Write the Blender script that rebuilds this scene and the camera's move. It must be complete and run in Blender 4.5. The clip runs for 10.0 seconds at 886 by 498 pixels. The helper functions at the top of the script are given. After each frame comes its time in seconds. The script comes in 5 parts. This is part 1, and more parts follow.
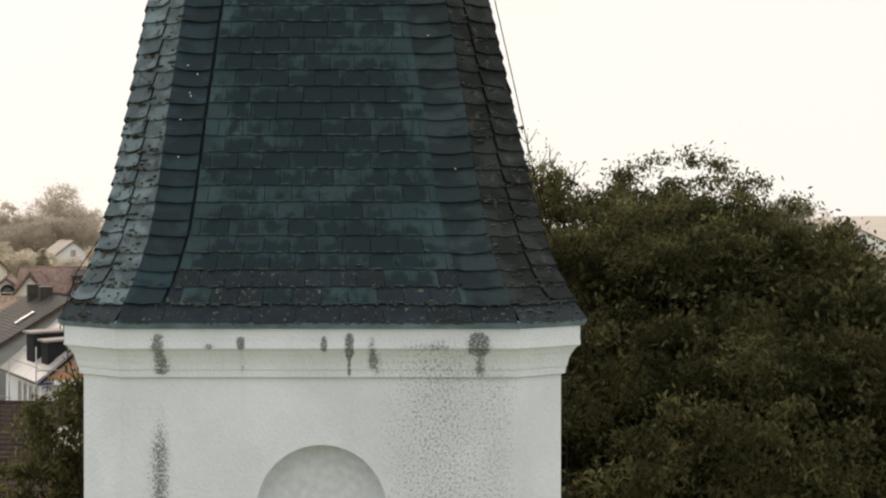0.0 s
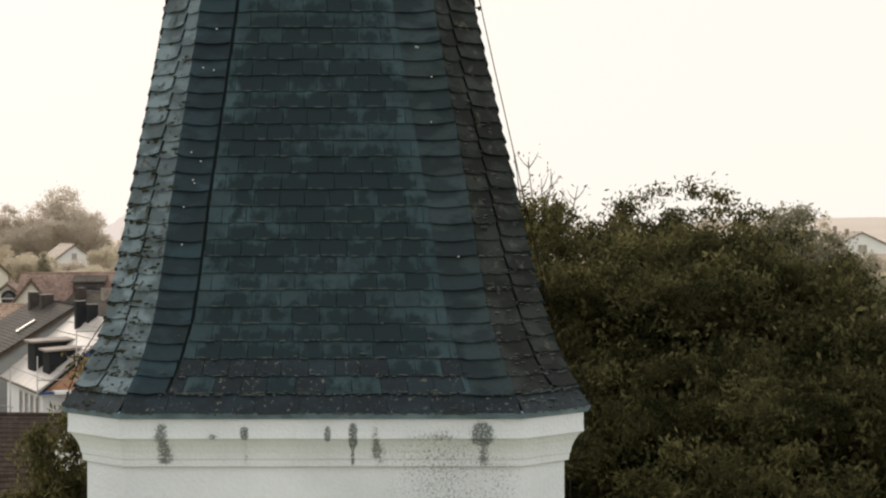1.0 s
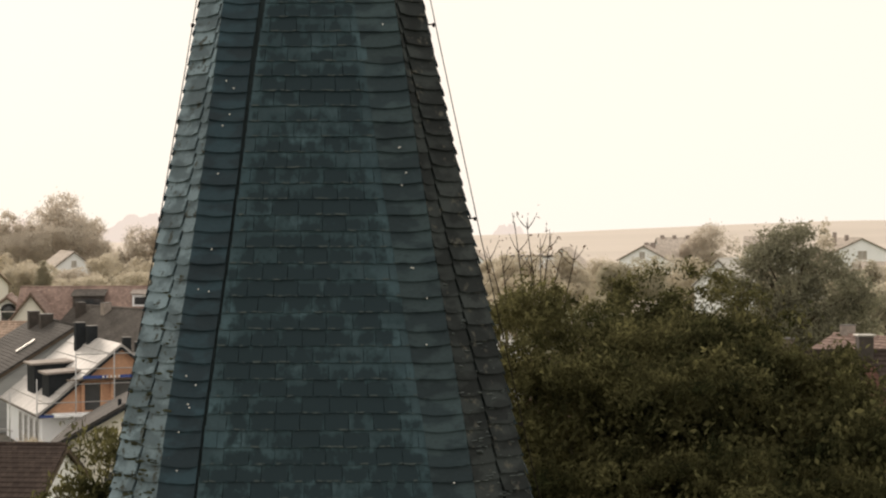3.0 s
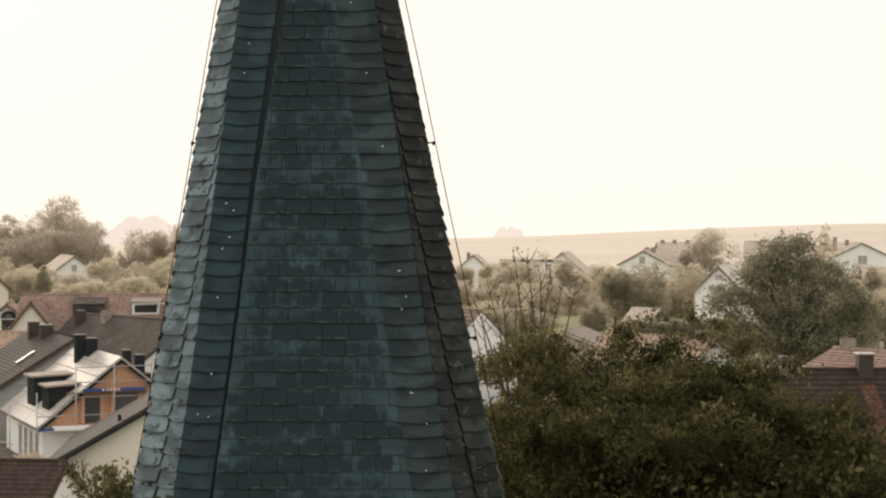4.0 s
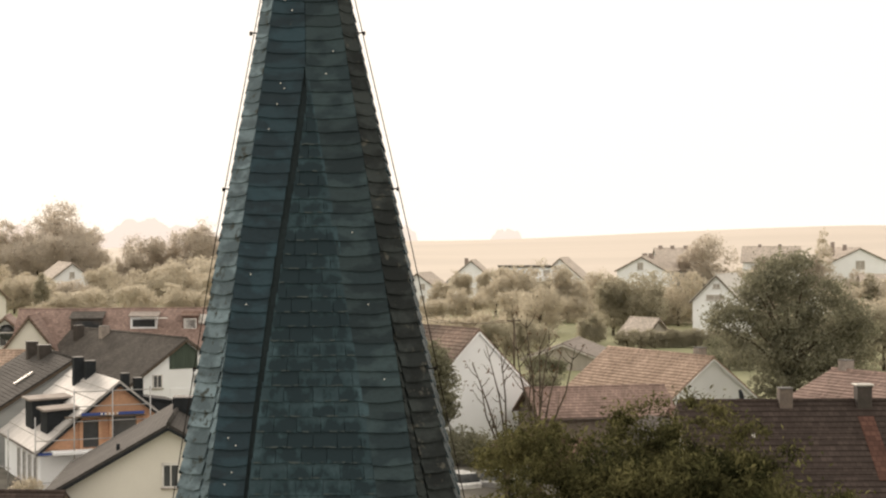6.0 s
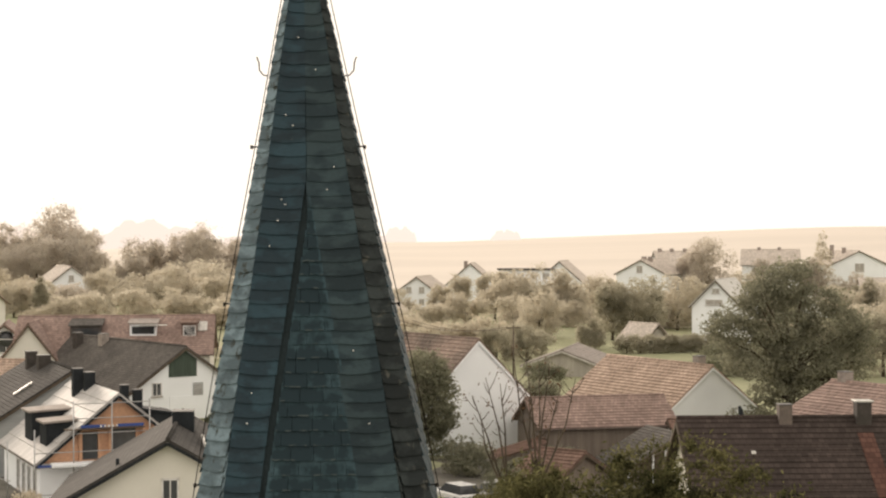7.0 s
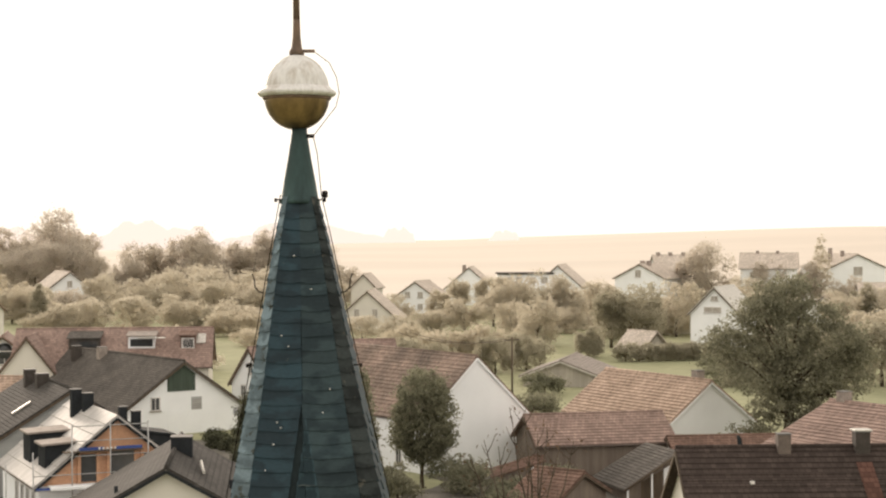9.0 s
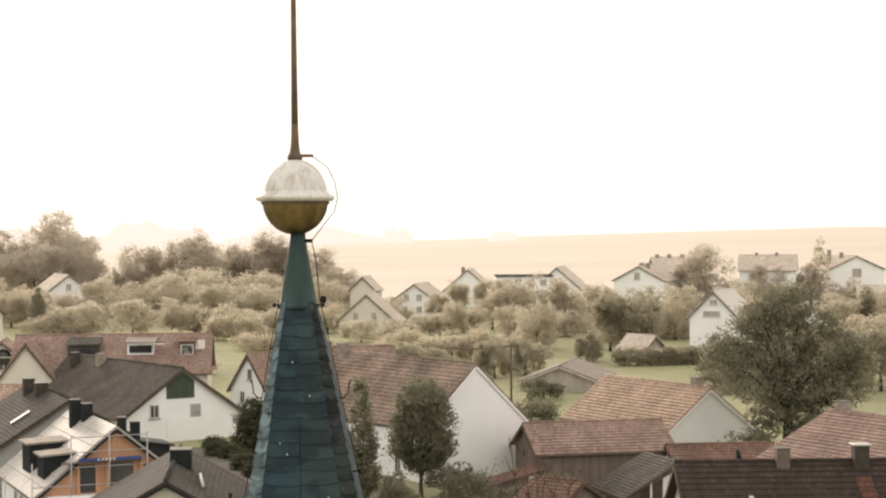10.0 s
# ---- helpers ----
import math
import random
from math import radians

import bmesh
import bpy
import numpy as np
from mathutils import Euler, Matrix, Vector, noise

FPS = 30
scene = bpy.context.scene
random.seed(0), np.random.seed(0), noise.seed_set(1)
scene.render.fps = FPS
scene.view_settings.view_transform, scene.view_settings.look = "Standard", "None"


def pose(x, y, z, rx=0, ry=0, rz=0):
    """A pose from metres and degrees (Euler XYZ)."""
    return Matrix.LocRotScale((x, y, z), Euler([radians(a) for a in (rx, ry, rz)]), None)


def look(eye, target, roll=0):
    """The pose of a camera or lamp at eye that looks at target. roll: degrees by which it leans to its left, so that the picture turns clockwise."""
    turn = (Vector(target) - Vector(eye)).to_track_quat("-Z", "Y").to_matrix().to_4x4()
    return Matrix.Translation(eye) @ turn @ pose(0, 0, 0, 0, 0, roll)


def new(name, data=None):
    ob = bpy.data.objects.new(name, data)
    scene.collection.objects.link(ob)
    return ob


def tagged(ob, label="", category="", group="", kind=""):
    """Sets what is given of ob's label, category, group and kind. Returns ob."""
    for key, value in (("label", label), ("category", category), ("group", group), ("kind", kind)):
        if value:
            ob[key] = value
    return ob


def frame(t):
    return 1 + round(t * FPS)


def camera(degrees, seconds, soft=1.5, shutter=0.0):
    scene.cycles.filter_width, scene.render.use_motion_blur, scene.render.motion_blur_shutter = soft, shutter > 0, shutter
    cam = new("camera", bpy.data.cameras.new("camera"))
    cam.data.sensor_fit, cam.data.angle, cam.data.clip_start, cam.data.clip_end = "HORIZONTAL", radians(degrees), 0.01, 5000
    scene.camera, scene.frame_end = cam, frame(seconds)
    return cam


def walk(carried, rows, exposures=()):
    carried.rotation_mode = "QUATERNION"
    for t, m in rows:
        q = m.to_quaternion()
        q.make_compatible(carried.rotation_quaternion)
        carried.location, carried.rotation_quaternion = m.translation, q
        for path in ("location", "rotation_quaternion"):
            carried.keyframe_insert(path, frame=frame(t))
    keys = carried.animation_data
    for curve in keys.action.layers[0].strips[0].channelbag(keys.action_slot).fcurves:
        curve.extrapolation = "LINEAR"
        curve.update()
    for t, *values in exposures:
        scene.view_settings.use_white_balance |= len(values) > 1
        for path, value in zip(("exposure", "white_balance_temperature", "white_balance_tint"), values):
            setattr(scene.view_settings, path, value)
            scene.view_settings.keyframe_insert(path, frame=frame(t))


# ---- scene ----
cam = camera(29.0, 10.0, soft=2.2)
METRES, EYE, TILT, LEAN, TURN = 7.8, 13.0, -0.5, 0.0, 0.0
ROWS = [
    (0, 0.0000, 0.0000, 0.0000, 0.000, 0.000, -0.00),
    (0.5, -0.0019, -0.0000, 0.0321, 0.011, 0.011, 0.04),
    (1, -0.0021, -0.0005, 0.0746, 0.028, 0.017, 0.05),
    (1.5, -0.0017, 0.0005, 0.1208, 0.028, 0.028, 0.09),
    (2, -0.0007, 0.0020, 0.1683, 0.033, 0.022, 0.11),
    (2.5, 0.0009, 0.0027, 0.2159, 0.028, 0.022, 0.11),
    (4, 0.0026, 0.0023, 0.3757, 0.033, 0.067, 0.01),
    (4.5, 0.0018, 0.0022, 0.4283, 0.022, 0.067, 0.02),
    (5, -0.0002, 0.0013, 0.4806, -0.000, 0.067, 0.05),
    (5.5, -0.0005, 0.0014, 0.5321, -0.022, 0.055, 0.09),
    (7, -0.0023, 0.0034, 0.6926, -0.067, 0.033, 0.11),
    (7.5, -0.0026, 0.0038, 0.7453, -0.083, 0.017, 0.14),
    (8, -0.0007, 0.0060, 0.7973, -0.100, -0.006, 0.18),
    (8.5, -0.0001, 0.0099, 0.8486, -0.105, -0.028, 0.18),
    (9, 0.0002, 0.0121, 0.8995, -0.116, -0.044, 0.22),
    (9.5, 0.0010, 0.0128, 0.9499, -0.133, -0.055, 0.25),
    (10, 0.0010, 0.0139, 0.9997, -0.150, -0.072, 0.28),
]
walk(cam, [(t, pose(0, 0, EYE, TILT, LEAN, TURN) @ pose(METRES * x, METRES * y, METRES * z, 90 + pitch, roll, yaw)) for t, x, y, z, yaw, pitch, roll in ROWS],
     exposures=[(0.0, 0.10, 5900, 14), (2.5, 0.12, 6150, 15), (5.0, 0.28, 6250, 15), (7.0, 0.38, 6250, 15), (10.0, 0.46, 6250, 15)])

# ---------------------------------------------------------------- world, sun
SUN_AZ, SUN_EL = radians(-20), radians(13)
world = bpy.data.worlds.new("hazy_sky")
scene.world = world
world.use_nodes = True
wn, wl = world.node_tree.nodes, world.node_tree.links
sky = wn.new("ShaderNodeTexSky")
sky.sky_type, sky.sun_disc = "NISHITA", False
sky.sun_elevation, sky.sun_rotation = SUN_EL, SUN_AZ
sky.air_density, sky.dust_density, sky.ozone_density = 1.0, 4.0, 1.0
veil = wn.new("ShaderNodeMix")
veil.data_type, veil.blend_type = "RGBA", "ADD"
veil.inputs[0].default_value = 0.03
wl.new(sky.outputs[0], veil.inputs[7])
veil.inputs[6].default_value = (19.8, 18.0, 14.7, 1)      # even light of the morning mist
wl.new(veil.outputs[2], wn["Background"].inputs[0])
wn["Background"].inputs[1].default_value = 0.05

sun = new("sun", bpy.data.lights.new("sun", "SUN"))
sun.data.energy, sun.data.angle, sun.data.color = 2.1, radians(16.0), (1.0, 0.84, 0.64)
sun.matrix_world = look((math.sin(SUN_AZ) * 100, math.cos(SUN_AZ) * 100, math.tan(SUN_EL) * 100), (0, 0, 0))

# ---------------------------------------------------------------- materials


def mat(name, base, second=None, scale=3.0, rough=0.8, metal=0.0, fine=40.0, bump=0.2, stretch=(1, 1, 1), spec=0.3,
        per_piece=0.0, through_light=0.0, detail=6.0, dist=0.02, contrast=(0.35, 0.65), speck=0.25):
    """A surface with variation at two scales, a fine relief and, for pieces, a shade of their own."""
    m = bpy.data.materials.new(name)
    m.use_nodes = True
    n, l = m.node_tree.nodes, m.node_tree.links
    p = n["Principled BSDF"]
    second = second or tuple(c * 0.72 for c in base)
    co = n.new("ShaderNodeTexCoord")
    mp = n.new("ShaderNodeMapping")
    mp.inputs["Scale"].default_value = stretch
    l.new(co.outputs["Object"], mp.inputs[0])
    big = n.new("ShaderNodeTexNoise")
    big.inputs["Scale"].default_value, big.inputs["Detail"].default_value = scale, detail
    small = n.new("ShaderNodeTexNoise")
    small.inputs["Scale"].default_value, small.inputs["Detail"].default_value = fine, 3
    l.new(mp.outputs[0], big.inputs[0])
    l.new(mp.outputs[0], small.inputs[0])
    ramp = n.new("ShaderNodeValToRGB")
    ramp.color_ramp.elements[0].position, ramp.color_ramp.elements[1].position = contrast
    ramp.color_ramp.elements[0].color = (*second, 1)
    ramp.color_ramp.elements[1].color = (*base, 1)
    l.new(big.outputs[0], ramp.inputs[0])
    grain = n.new("ShaderNodeMapRange")
    grain.inputs["To Min"].default_value, grain.inputs["To Max"].default_value = 1 - speck, 1 + speck
    l.new(small.outputs[0], grain.inputs[0])
    mul = n.new("ShaderNodeVectorMath")
    mul.operation = "SCALE"
    l.new(ramp.outputs[0], mul.inputs[0])
    l.new(grain.outputs[0], mul.inputs["Scale"])
    col = mul.outputs[0]
    if per_piece:
        info = n.new("ShaderNodeObjectInfo")
        geo = n.new("ShaderNodeNewGeometry")
        add = n.new("ShaderNodeMath")
        add.operation = "ADD"
        fr = n.new("ShaderNodeMath")
        fr.operation = "FRACT"
        l.new(info.outputs["Random"], add.inputs[0])
        l.new(geo.outputs["Random Per Island"], add.inputs[1])
        l.new(add.outputs[0], fr.inputs[0])
        mr = n.new("ShaderNodeMapRange")
        mr.inputs["To Min"].default_value, mr.inputs["To Max"].default_value = 1 - per_piece, 1 + per_piece
        l.new(fr.outputs[0], mr.inputs[0])
        mul2 = n.new("ShaderNodeVectorMath")
        mul2.operation = "SCALE"
        l.new(col, mul2.inputs[0])
        l.new(mr.outputs[0], mul2.inputs["Scale"])
        col = mul2.outputs[0]
    l.new(col, p.inputs["Base Color"])
    p.inputs["Roughness"].default_value, p.inputs["Metallic"].default_value = rough, metal
    p.inputs["Specular IOR Level"].default_value = spec
    if bump:
        b = n.new("ShaderNodeBump")
        b.inputs["Strength"].default_value, b.inputs["Distance"].default_value = bump, dist
        l.new(small.outputs[0], b.inputs["Height"])
        l.new(b.outputs[0], p.inputs["Normal"])
    if through_light:
        tr = n.new("ShaderNodeBsdfTranslucent")
        l.new(col, tr.inputs[0])
        mx = n.new("ShaderNodeMixShader")
        mx.inputs[0].default_value = through_light
        l.new(p.outputs[0], mx.inputs[1])
        l.new(tr.outputs[0], mx.inputs[2])
        l.new(mx.outputs[0], n["Material Output"].inputs[0])
    return m


def tiles(name, base, second, course=0.35, rough=0.92, axis_scale=1.0, spec=0.1):
    """Roof tiles of a far roof: courses as fine relief, single tiles differing in shade."""
    m = mat(name, base, second, scale=0.35, rough=rough, fine=3.0, bump=0.0, spec=spec)
    n, l = m.node_tree.nodes, m.node_tree.links
    p = n["Principled BSDF"]
    old = p.inputs["Base Color"].links[0].from_socket
    co = n.new("ShaderNodeTexCoord")
    sep = n.new("ShaderNodeSeparateXYZ")
    com = n.new("ShaderNodeCombineXYZ")
    l.new(co.outputs["Object"], sep.inputs[0])
    l.new(sep.outputs[1], com.inputs[0])
    l.new(sep.outputs[2], com.inputs[1])
    br = n.new("ShaderNodeTexBrick")
    l.new(com.outputs[0], br.inputs[0])
    br.inputs["Color1"].default_value, br.inputs["Color2"].default_value, br.inputs["Mortar"].default_value = (1.25, 1.25, 1.25, 1), (0.72, 0.72, 0.72, 1), (0.6, 0.6, 0.6, 1)
    br.inputs["Scale"].default_value, br.inputs["Mortar Size"].default_value, br.inputs["Bias"].default_value = 1.0, 0.02, 0.0
    br.inputs["Brick Width"].default_value, br.inputs["Row Height"].default_value = 0.3, course * 0.6
    mu = n.new("ShaderNodeMix")
    mu.data_type, mu.blend_type = "RGBA", "MULTIPLY"
    mu.inputs[0].default_value = 0.8
    l.new(old, mu.inputs[6])
    l.new(br.outputs[0], mu.inputs[7])
    l.new(mu.outputs[2], p.inputs["Base Color"])
    return m


def plaster(name, base, streaks):
    """Old white lime plaster: rough coat, grey algae specks and dark runs at the given places along the wall."""
    m = mat(name, base, tuple(c * 0.9 for c in base), scale=2.2, rough=0.9, fine=42.0, bump=0.5, dist=0.016, spec=0.2, speck=0.05)
    n, l = m.node_tree.nodes, m.node_tree.links
    p = n["Principled BSDF"]
    clean = p.inputs["Base Color"].links[0].from_socket
    co = n.new("ShaderNodeTexCoord")
    sep = n.new("ShaderNodeSeparateXYZ")
    l.new(co.outputs["Object"], sep.inputs[0])

    def math_node(op, a, b=None, c=None):
        k = n.new("ShaderNodeMath")
        k.operation = op
        for i, v in enumerate((a, b, c)):
            if v is None:
                continue
            if isinstance(v, (int, float)):
                k.inputs[i].default_value = v
            else:
                l.new(v, k.inputs[i])
        return k.outputs[0]

    specks = n.new("ShaderNodeTexNoise")
    specks.inputs["Scale"].default_value, specks.inputs["Detail"].default_value = 62.0, 9
    specks.inputs["Roughness"].default_value = 0.82
    l.new(co.outputs["Object"], specks.inputs[0])
    total = None
    for x, wide, strong, low, high in streaks:
        d = math_node("DIVIDE", math_node("SUBTRACT", sep.outputs[0], x), wide)
        g = math_node("POWER", 2.718, math_node("MULTIPLY", math_node("MULTIPLY", d, d), -1.0))
        up = n.new("ShaderNodeMapRange")
        up.interpolation_type = "SMOOTHSTEP"
        l.new(sep.outputs[2], up.inputs[0])
        up.inputs[1].default_value, up.inputs[2].default_value = high, high - max(0.06, wide * 1.6)
        dn = n.new("ShaderNodeMapRange")
        dn.interpolation_type = "SMOOTHSTEP"
        l.new(sep.outputs[2], dn.inputs[0])
        dn.inputs[1].default_value, dn.inputs[2].default_value = low - 0.03, low + 0.03
        one = math_node("MULTIPLY", math_node("MULTIPLY", g, strong), math_node("MULTIPLY", up.outputs[0], dn.outputs[0]))
        total = one if total is None else math_node("ADD", total, one)
    # specks show where the growth is strong; runs are solid
    thr = math_node("SUBTRACT", 0.725, math_node("MULTIPLY", math_node("MINIMUM", total, 1.15), 0.25))
    mk = n.new("ShaderNodeMapRange")
    l.new(math_node("SUBTRACT", specks.outputs[0], thr), mk.inputs[0])
    mk.inputs[1].default_value, mk.inputs[2].default_value = -0.03, 0.05
    # thin veil of dirt as well
    fac = math_node("MINIMUM", math_node("ADD", math_node("MULTIPLY", mk.outputs[0], 0.72), math_node("MULTIPLY", total, 0.08)), 0.88)
    mx = n.new("ShaderNodeMix")
    mx.data_type = "RGBA"
    l.new(fac, mx.inputs[0])
    l.new(clean, mx.inputs[6])
    mx.inputs[7].default_value = (0.045, 0.062, 0.055, 1)
    l.new(mx.outputs[2], p.inputs["Base Color"])
    return m


def slate(name, base, light, lichen, amount, size=16.0, gloss=0.28):
    """Slate: dark and smooth, with pale weathered patches, and lichen towards each lower edge."""
    m = mat(name, base, light, scale=5.0, rough=0.5, fine=45, bump=0.25, dist=0.006, per_piece=0.2, spec=gloss, contrast=(0.46, 0.56), detail=12, stretch=(0.8, 0.8, 1.5))
    n, l = m.node_tree.nodes, m.node_tree.links
    p = n["Principled BSDF"]
    old = p.inputs["Base Color"].links[0].from_socket
    co = n.new("ShaderNodeTexCoord")
    ns = n.new("ShaderNodeTexNoise")
    ns.inputs["Scale"].default_value, ns.inputs["Detail"].default_value = size, 8
    ns.inputs["Roughness"].default_value = 0.7
    l.new(co.outputs["Object"], ns.inputs[0])
    mk = n.new("ShaderNodeMapRange")
    l.new(ns.outputs[0], mk.inputs[0])
    mk.inputs[1].default_value, mk.inputs[2].default_value = 0.68 - amount, 0.74 - amount
    mx = n.new("ShaderNodeMix")
    mx.data_type = "RGBA"
    l.new(mk.outputs[0], mx.inputs[0])
    l.new(old, mx.inputs[6])
    mx.inputs[7].default_value = (*lichen, 1)
    l.new(mx.outputs[2], p.inputs["Base Color"])
    rr = n.new("ShaderNodeMapRange")
    l.new(ns.outputs[0], rr.inputs[0])
    rr.inputs[3].default_value, rr.inputs[4].default_value = 0.45, 0.8
    l.new(rr.outputs[0], p.inputs["Roughness"])
    return m


def field_slate():
    """Slates of the broad sides: dry grey-green at the top and edges, a dark damp patch of its own shape on each, lichen along the lower edge."""
    m = mat("slate", (0.041, 0.076, 0.094), (0.021, 0.045, 0.058), scale=3.0, rough=0.58, fine=45, bump=0.25, dist=0.006, per_piece=0.22, spec=0.2, detail=8)
    n, l = m.node_tree.nodes, m.node_tree.links
    p = n["Principled BSDF"]
    dry = p.inputs["Base Color"].links[0].from_socket

    def op(kind, a, b):
        k = n.new("ShaderNodeMath")
        k.operation = kind
        for i, v in enumerate((a, b)):
            if isinstance(v, (int, float)):
                k.inputs[i].default_value = v
            else:
                l.new(v, k.inputs[i])
        return k.outputs[0]

    def ramp(v, lo, hi):
        k = n.new("ShaderNodeMapRange")
        k.interpolation_type = "SMOOTHSTEP"
        l.new(v, k.inputs[0])
        k.inputs[1].default_value, k.inputs[2].default_value = lo, hi
        return k.outputs[0]

    def mix(fac, a, colour):
        k = n.new("ShaderNodeMix")
        k.data_type = "RGBA"
        l.new(fac, k.inputs[0])
        l.new(a, k.inputs[6])
        k.inputs[7].default_value = (*colour, 1)
        return k.outputs[2]

    uv = n.new("ShaderNodeUVMap")
    uv.uv_map = "piece"
    sep = n.new("ShaderNodeSeparateXYZ")
    l.new(uv.outputs[0], sep.inputs[0])
    co = n.new("ShaderNodeTexCoord")
    runs = n.new("ShaderNodeMapping")
    runs.inputs["Scale"].default_value = (1.5, 1.5, 0.8)
    l.new(co.outputs["Object"], runs.inputs[0])
    rag = n.new("ShaderNodeTexNoise")
    rag.inputs["Scale"].default_value, rag.inputs["Detail"].default_value, rag.inputs["Roughness"].default_value = 9.0, 8, 0.66
    l.new(runs.outputs[0], rag.inputs[0])
    broad = n.new("ShaderNodeTexNoise")
    broad.inputs["Scale"].default_value, broad.inputs["Detail"].default_value = 1.9, 4
    wide = n.new("ShaderNodeMapping")
    wide.inputs["Scale"].default_value = (0.6, 1.0, 2.6)
    l.new(co.outputs["Object"], wide.inputs[0])
    l.new(wide.outputs[0], broad.inputs[0])
    info = n.new("ShaderNodeObjectInfo")
    geo = n.new("ShaderNodeNewGeometry")
    own = op("FRACT", op("ADD", info.outputs["Random"], geo.outputs["Random Per Island"]), 0.0)
    dx = op("MULTIPLY", op("SUBTRACT", sep.outputs[0], 0.5), 1.5)
    dy = op("MULTIPLY", op("SUBTRACT", sep.outputs[1], 0.24), 1.45)
    d = op("SQRT", op("ADD", op("POWER", op("ABSOLUTE", dx, 0), 2.6), op("POWER", op("ABSOLUTE", dy, 0), 2.4)), 0)
    reach = op("ADD", op("MULTIPLY", op("SUBTRACT", rag.outputs[0], 0.5), 3.4), op("ADD", op("MULTIPLY", own, 0.7), op("MULTIPLY", op("SUBTRACT", broad.outputs[0], 0.5), 4.0)))
    course = n.new("ShaderNodeUVMap")
    course.uv_map = "course"
    ends = n.new("ShaderNodeSeparateXYZ")
    l.new(course.outputs[0], ends.inputs[0])
    fringe = op("MULTIPLY", ramp(op("ABSOLUTE", ends.outputs[0], 0), 0.70, 1.0), 1.1)      # the ends of each course dry first
    wet = op("SUBTRACT", op("ADD", reach, 0.34), op("ADD", op("MULTIPLY", d, 0.8), fringe))
    col = mix(ramp(wet, -0.45, -0.05), dry, (0.0172, 0.039, 0.049))
    col = mix(ramp(wet, -0.02, 0.22), col, (0.0078, 0.021, 0.0285))
    edge = op("MULTIPLY", ramp(sep.outputs[1], 0.13, 0.03), ramp(rag.outputs[0], 0.50, 0.60))
    col = mix(edge, col, (0.050, 0.066, 0.068))
    l.new(col, p.inputs["Base Color"])
    return m


STREAKS = [(-0.98, 0.05, 0.5, 12.07, 12.26), (-0.50, 0.02, 0.35, 12.06, 12.26), (0.04, 0.02, 0.3, 12.06, 12.26), (0.38, 0.04, 0.4, 12.06, 12.26), (0.62, 0.10, 0.6, 12.25, 12.34), (-0.72, 0.05, 0.9, 12.25, 12.32), (-1.04, 0.05, 1.25, 12.07, 12.40), (-1.13, 0.10, 0.55, 12.24, 12.36), (-0.70, 0.04, 0.8, 12.25, 12.32),
           (-0.50, 0.026, 2.3, 12.25, 12.36), (-0.50, 0.03, 0.35, 12.06, 12.26), (-0.17, 0.02, 0.5, 12.25, 12.36), (0.04, 0.022, 2.1, 12.24, 12.36),
           (0.205, 0.026, 2.4, 12.20, 12.38), (0.20, 0.012, 1.6, 12.07, 12.27), (0.35, 0.03, 0.7, 12.12, 12.37), (0.78, 0.09, 0.75, 12.25, 12.35),
           (1.05, 0.06, 1.9, 12.22, 12.40), (1.06, 0.03, 0.5, 12.07, 12.26), (1.22, 0.09, 0.6, 12.25, 12.35), (-1.32, 0.09, 0.7, 12.25, 12.33),
           (-1.04, 0.07, 0.60, 10.8, 11.95), (-1.08, 0.18, 0.50, 10.0, 11.85), (-1.30, 0.05, 0.4, 10.5, 11.95),
           (0.50, 0.28, 0.50, 10.0, 12.55), (0.88, 0.30, 0.66, 10.0, 12.60), (1.24, 0.20, 0.50, 10.0, 12.35), (0.2, 0.06, 0.3, 11.5, 12.0)]
# bluish bases: blue sky light is put into the white of wall and niche
M_plaster = plaster("old_white_plaster", (0.755, 0.825, 0.915), STREAKS)
M_niche = mat("smooth_white_plaster", (0.66, 0.715, 0.785), (0.59, 0.64, 0.71), scale=1.5, rough=0.9, fine=20, bump=0.08)
M_hipslate = slate("hip_slate", (0.015, 0.038, 0.053), (0.008, 0.022, 0.032), (0.15, 0.15, 0.12), -0.01)
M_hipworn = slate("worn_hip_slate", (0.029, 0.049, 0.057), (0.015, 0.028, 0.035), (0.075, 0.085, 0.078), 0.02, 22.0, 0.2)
M_slate = field_slate()
# paler copies for the far houses: haze is painted into tile and chimney
M_fartile = tiles("haze_paled_tiles", (0.62, 0.55, 0.49), (0.54, 0.48, 0.42))
M_farchim = mat("haze_paled_chimney", (0.34, 0.29, 0.26), scale=1, rough=0.9, fine=4, bump=0.1)
M_eaves = slate("lichened_eaves_slate", (0.010, 0.023, 0.034), (0.006, 0.015, 0.023), (0.15, 0.155, 0.13), 0.09, 34.0)
# left canted side: bright sky light painted into the pale base, moss over it
M_mossy = slate("skylit_mossy_slate", (0.142, 0.200, 0.235), (0.070, 0.104, 0.124), (0.034, 0.040, 0.034), 0.115, 10.0)
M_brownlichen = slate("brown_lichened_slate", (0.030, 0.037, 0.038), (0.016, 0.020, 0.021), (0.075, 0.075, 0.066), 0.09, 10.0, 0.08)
M_moss = mat("dark_cushion_moss", (0.060, 0.064, 0.040), (0.030, 0.034, 0.022), scale=20, rough=0.95, fine=90, bump=0.3, spec=0.05)
M_crust = mat("pale_lichen_crust", (0.105, 0.122, 0.122), (0.055, 0.066, 0.067), scale=24, rough=0.95, fine=90, bump=0.3, spec=0.05)
M_core = mat("shade_toned_core", (0.024, 0.037, 0.043), rough=0.9)
M_zinc = mat("weathered_zinc", (0.20, 0.29, 0.38), (0.11, 0.165, 0.22), scale=6, rough=0.45, metal=0.5, fine=60, bump=0.1)
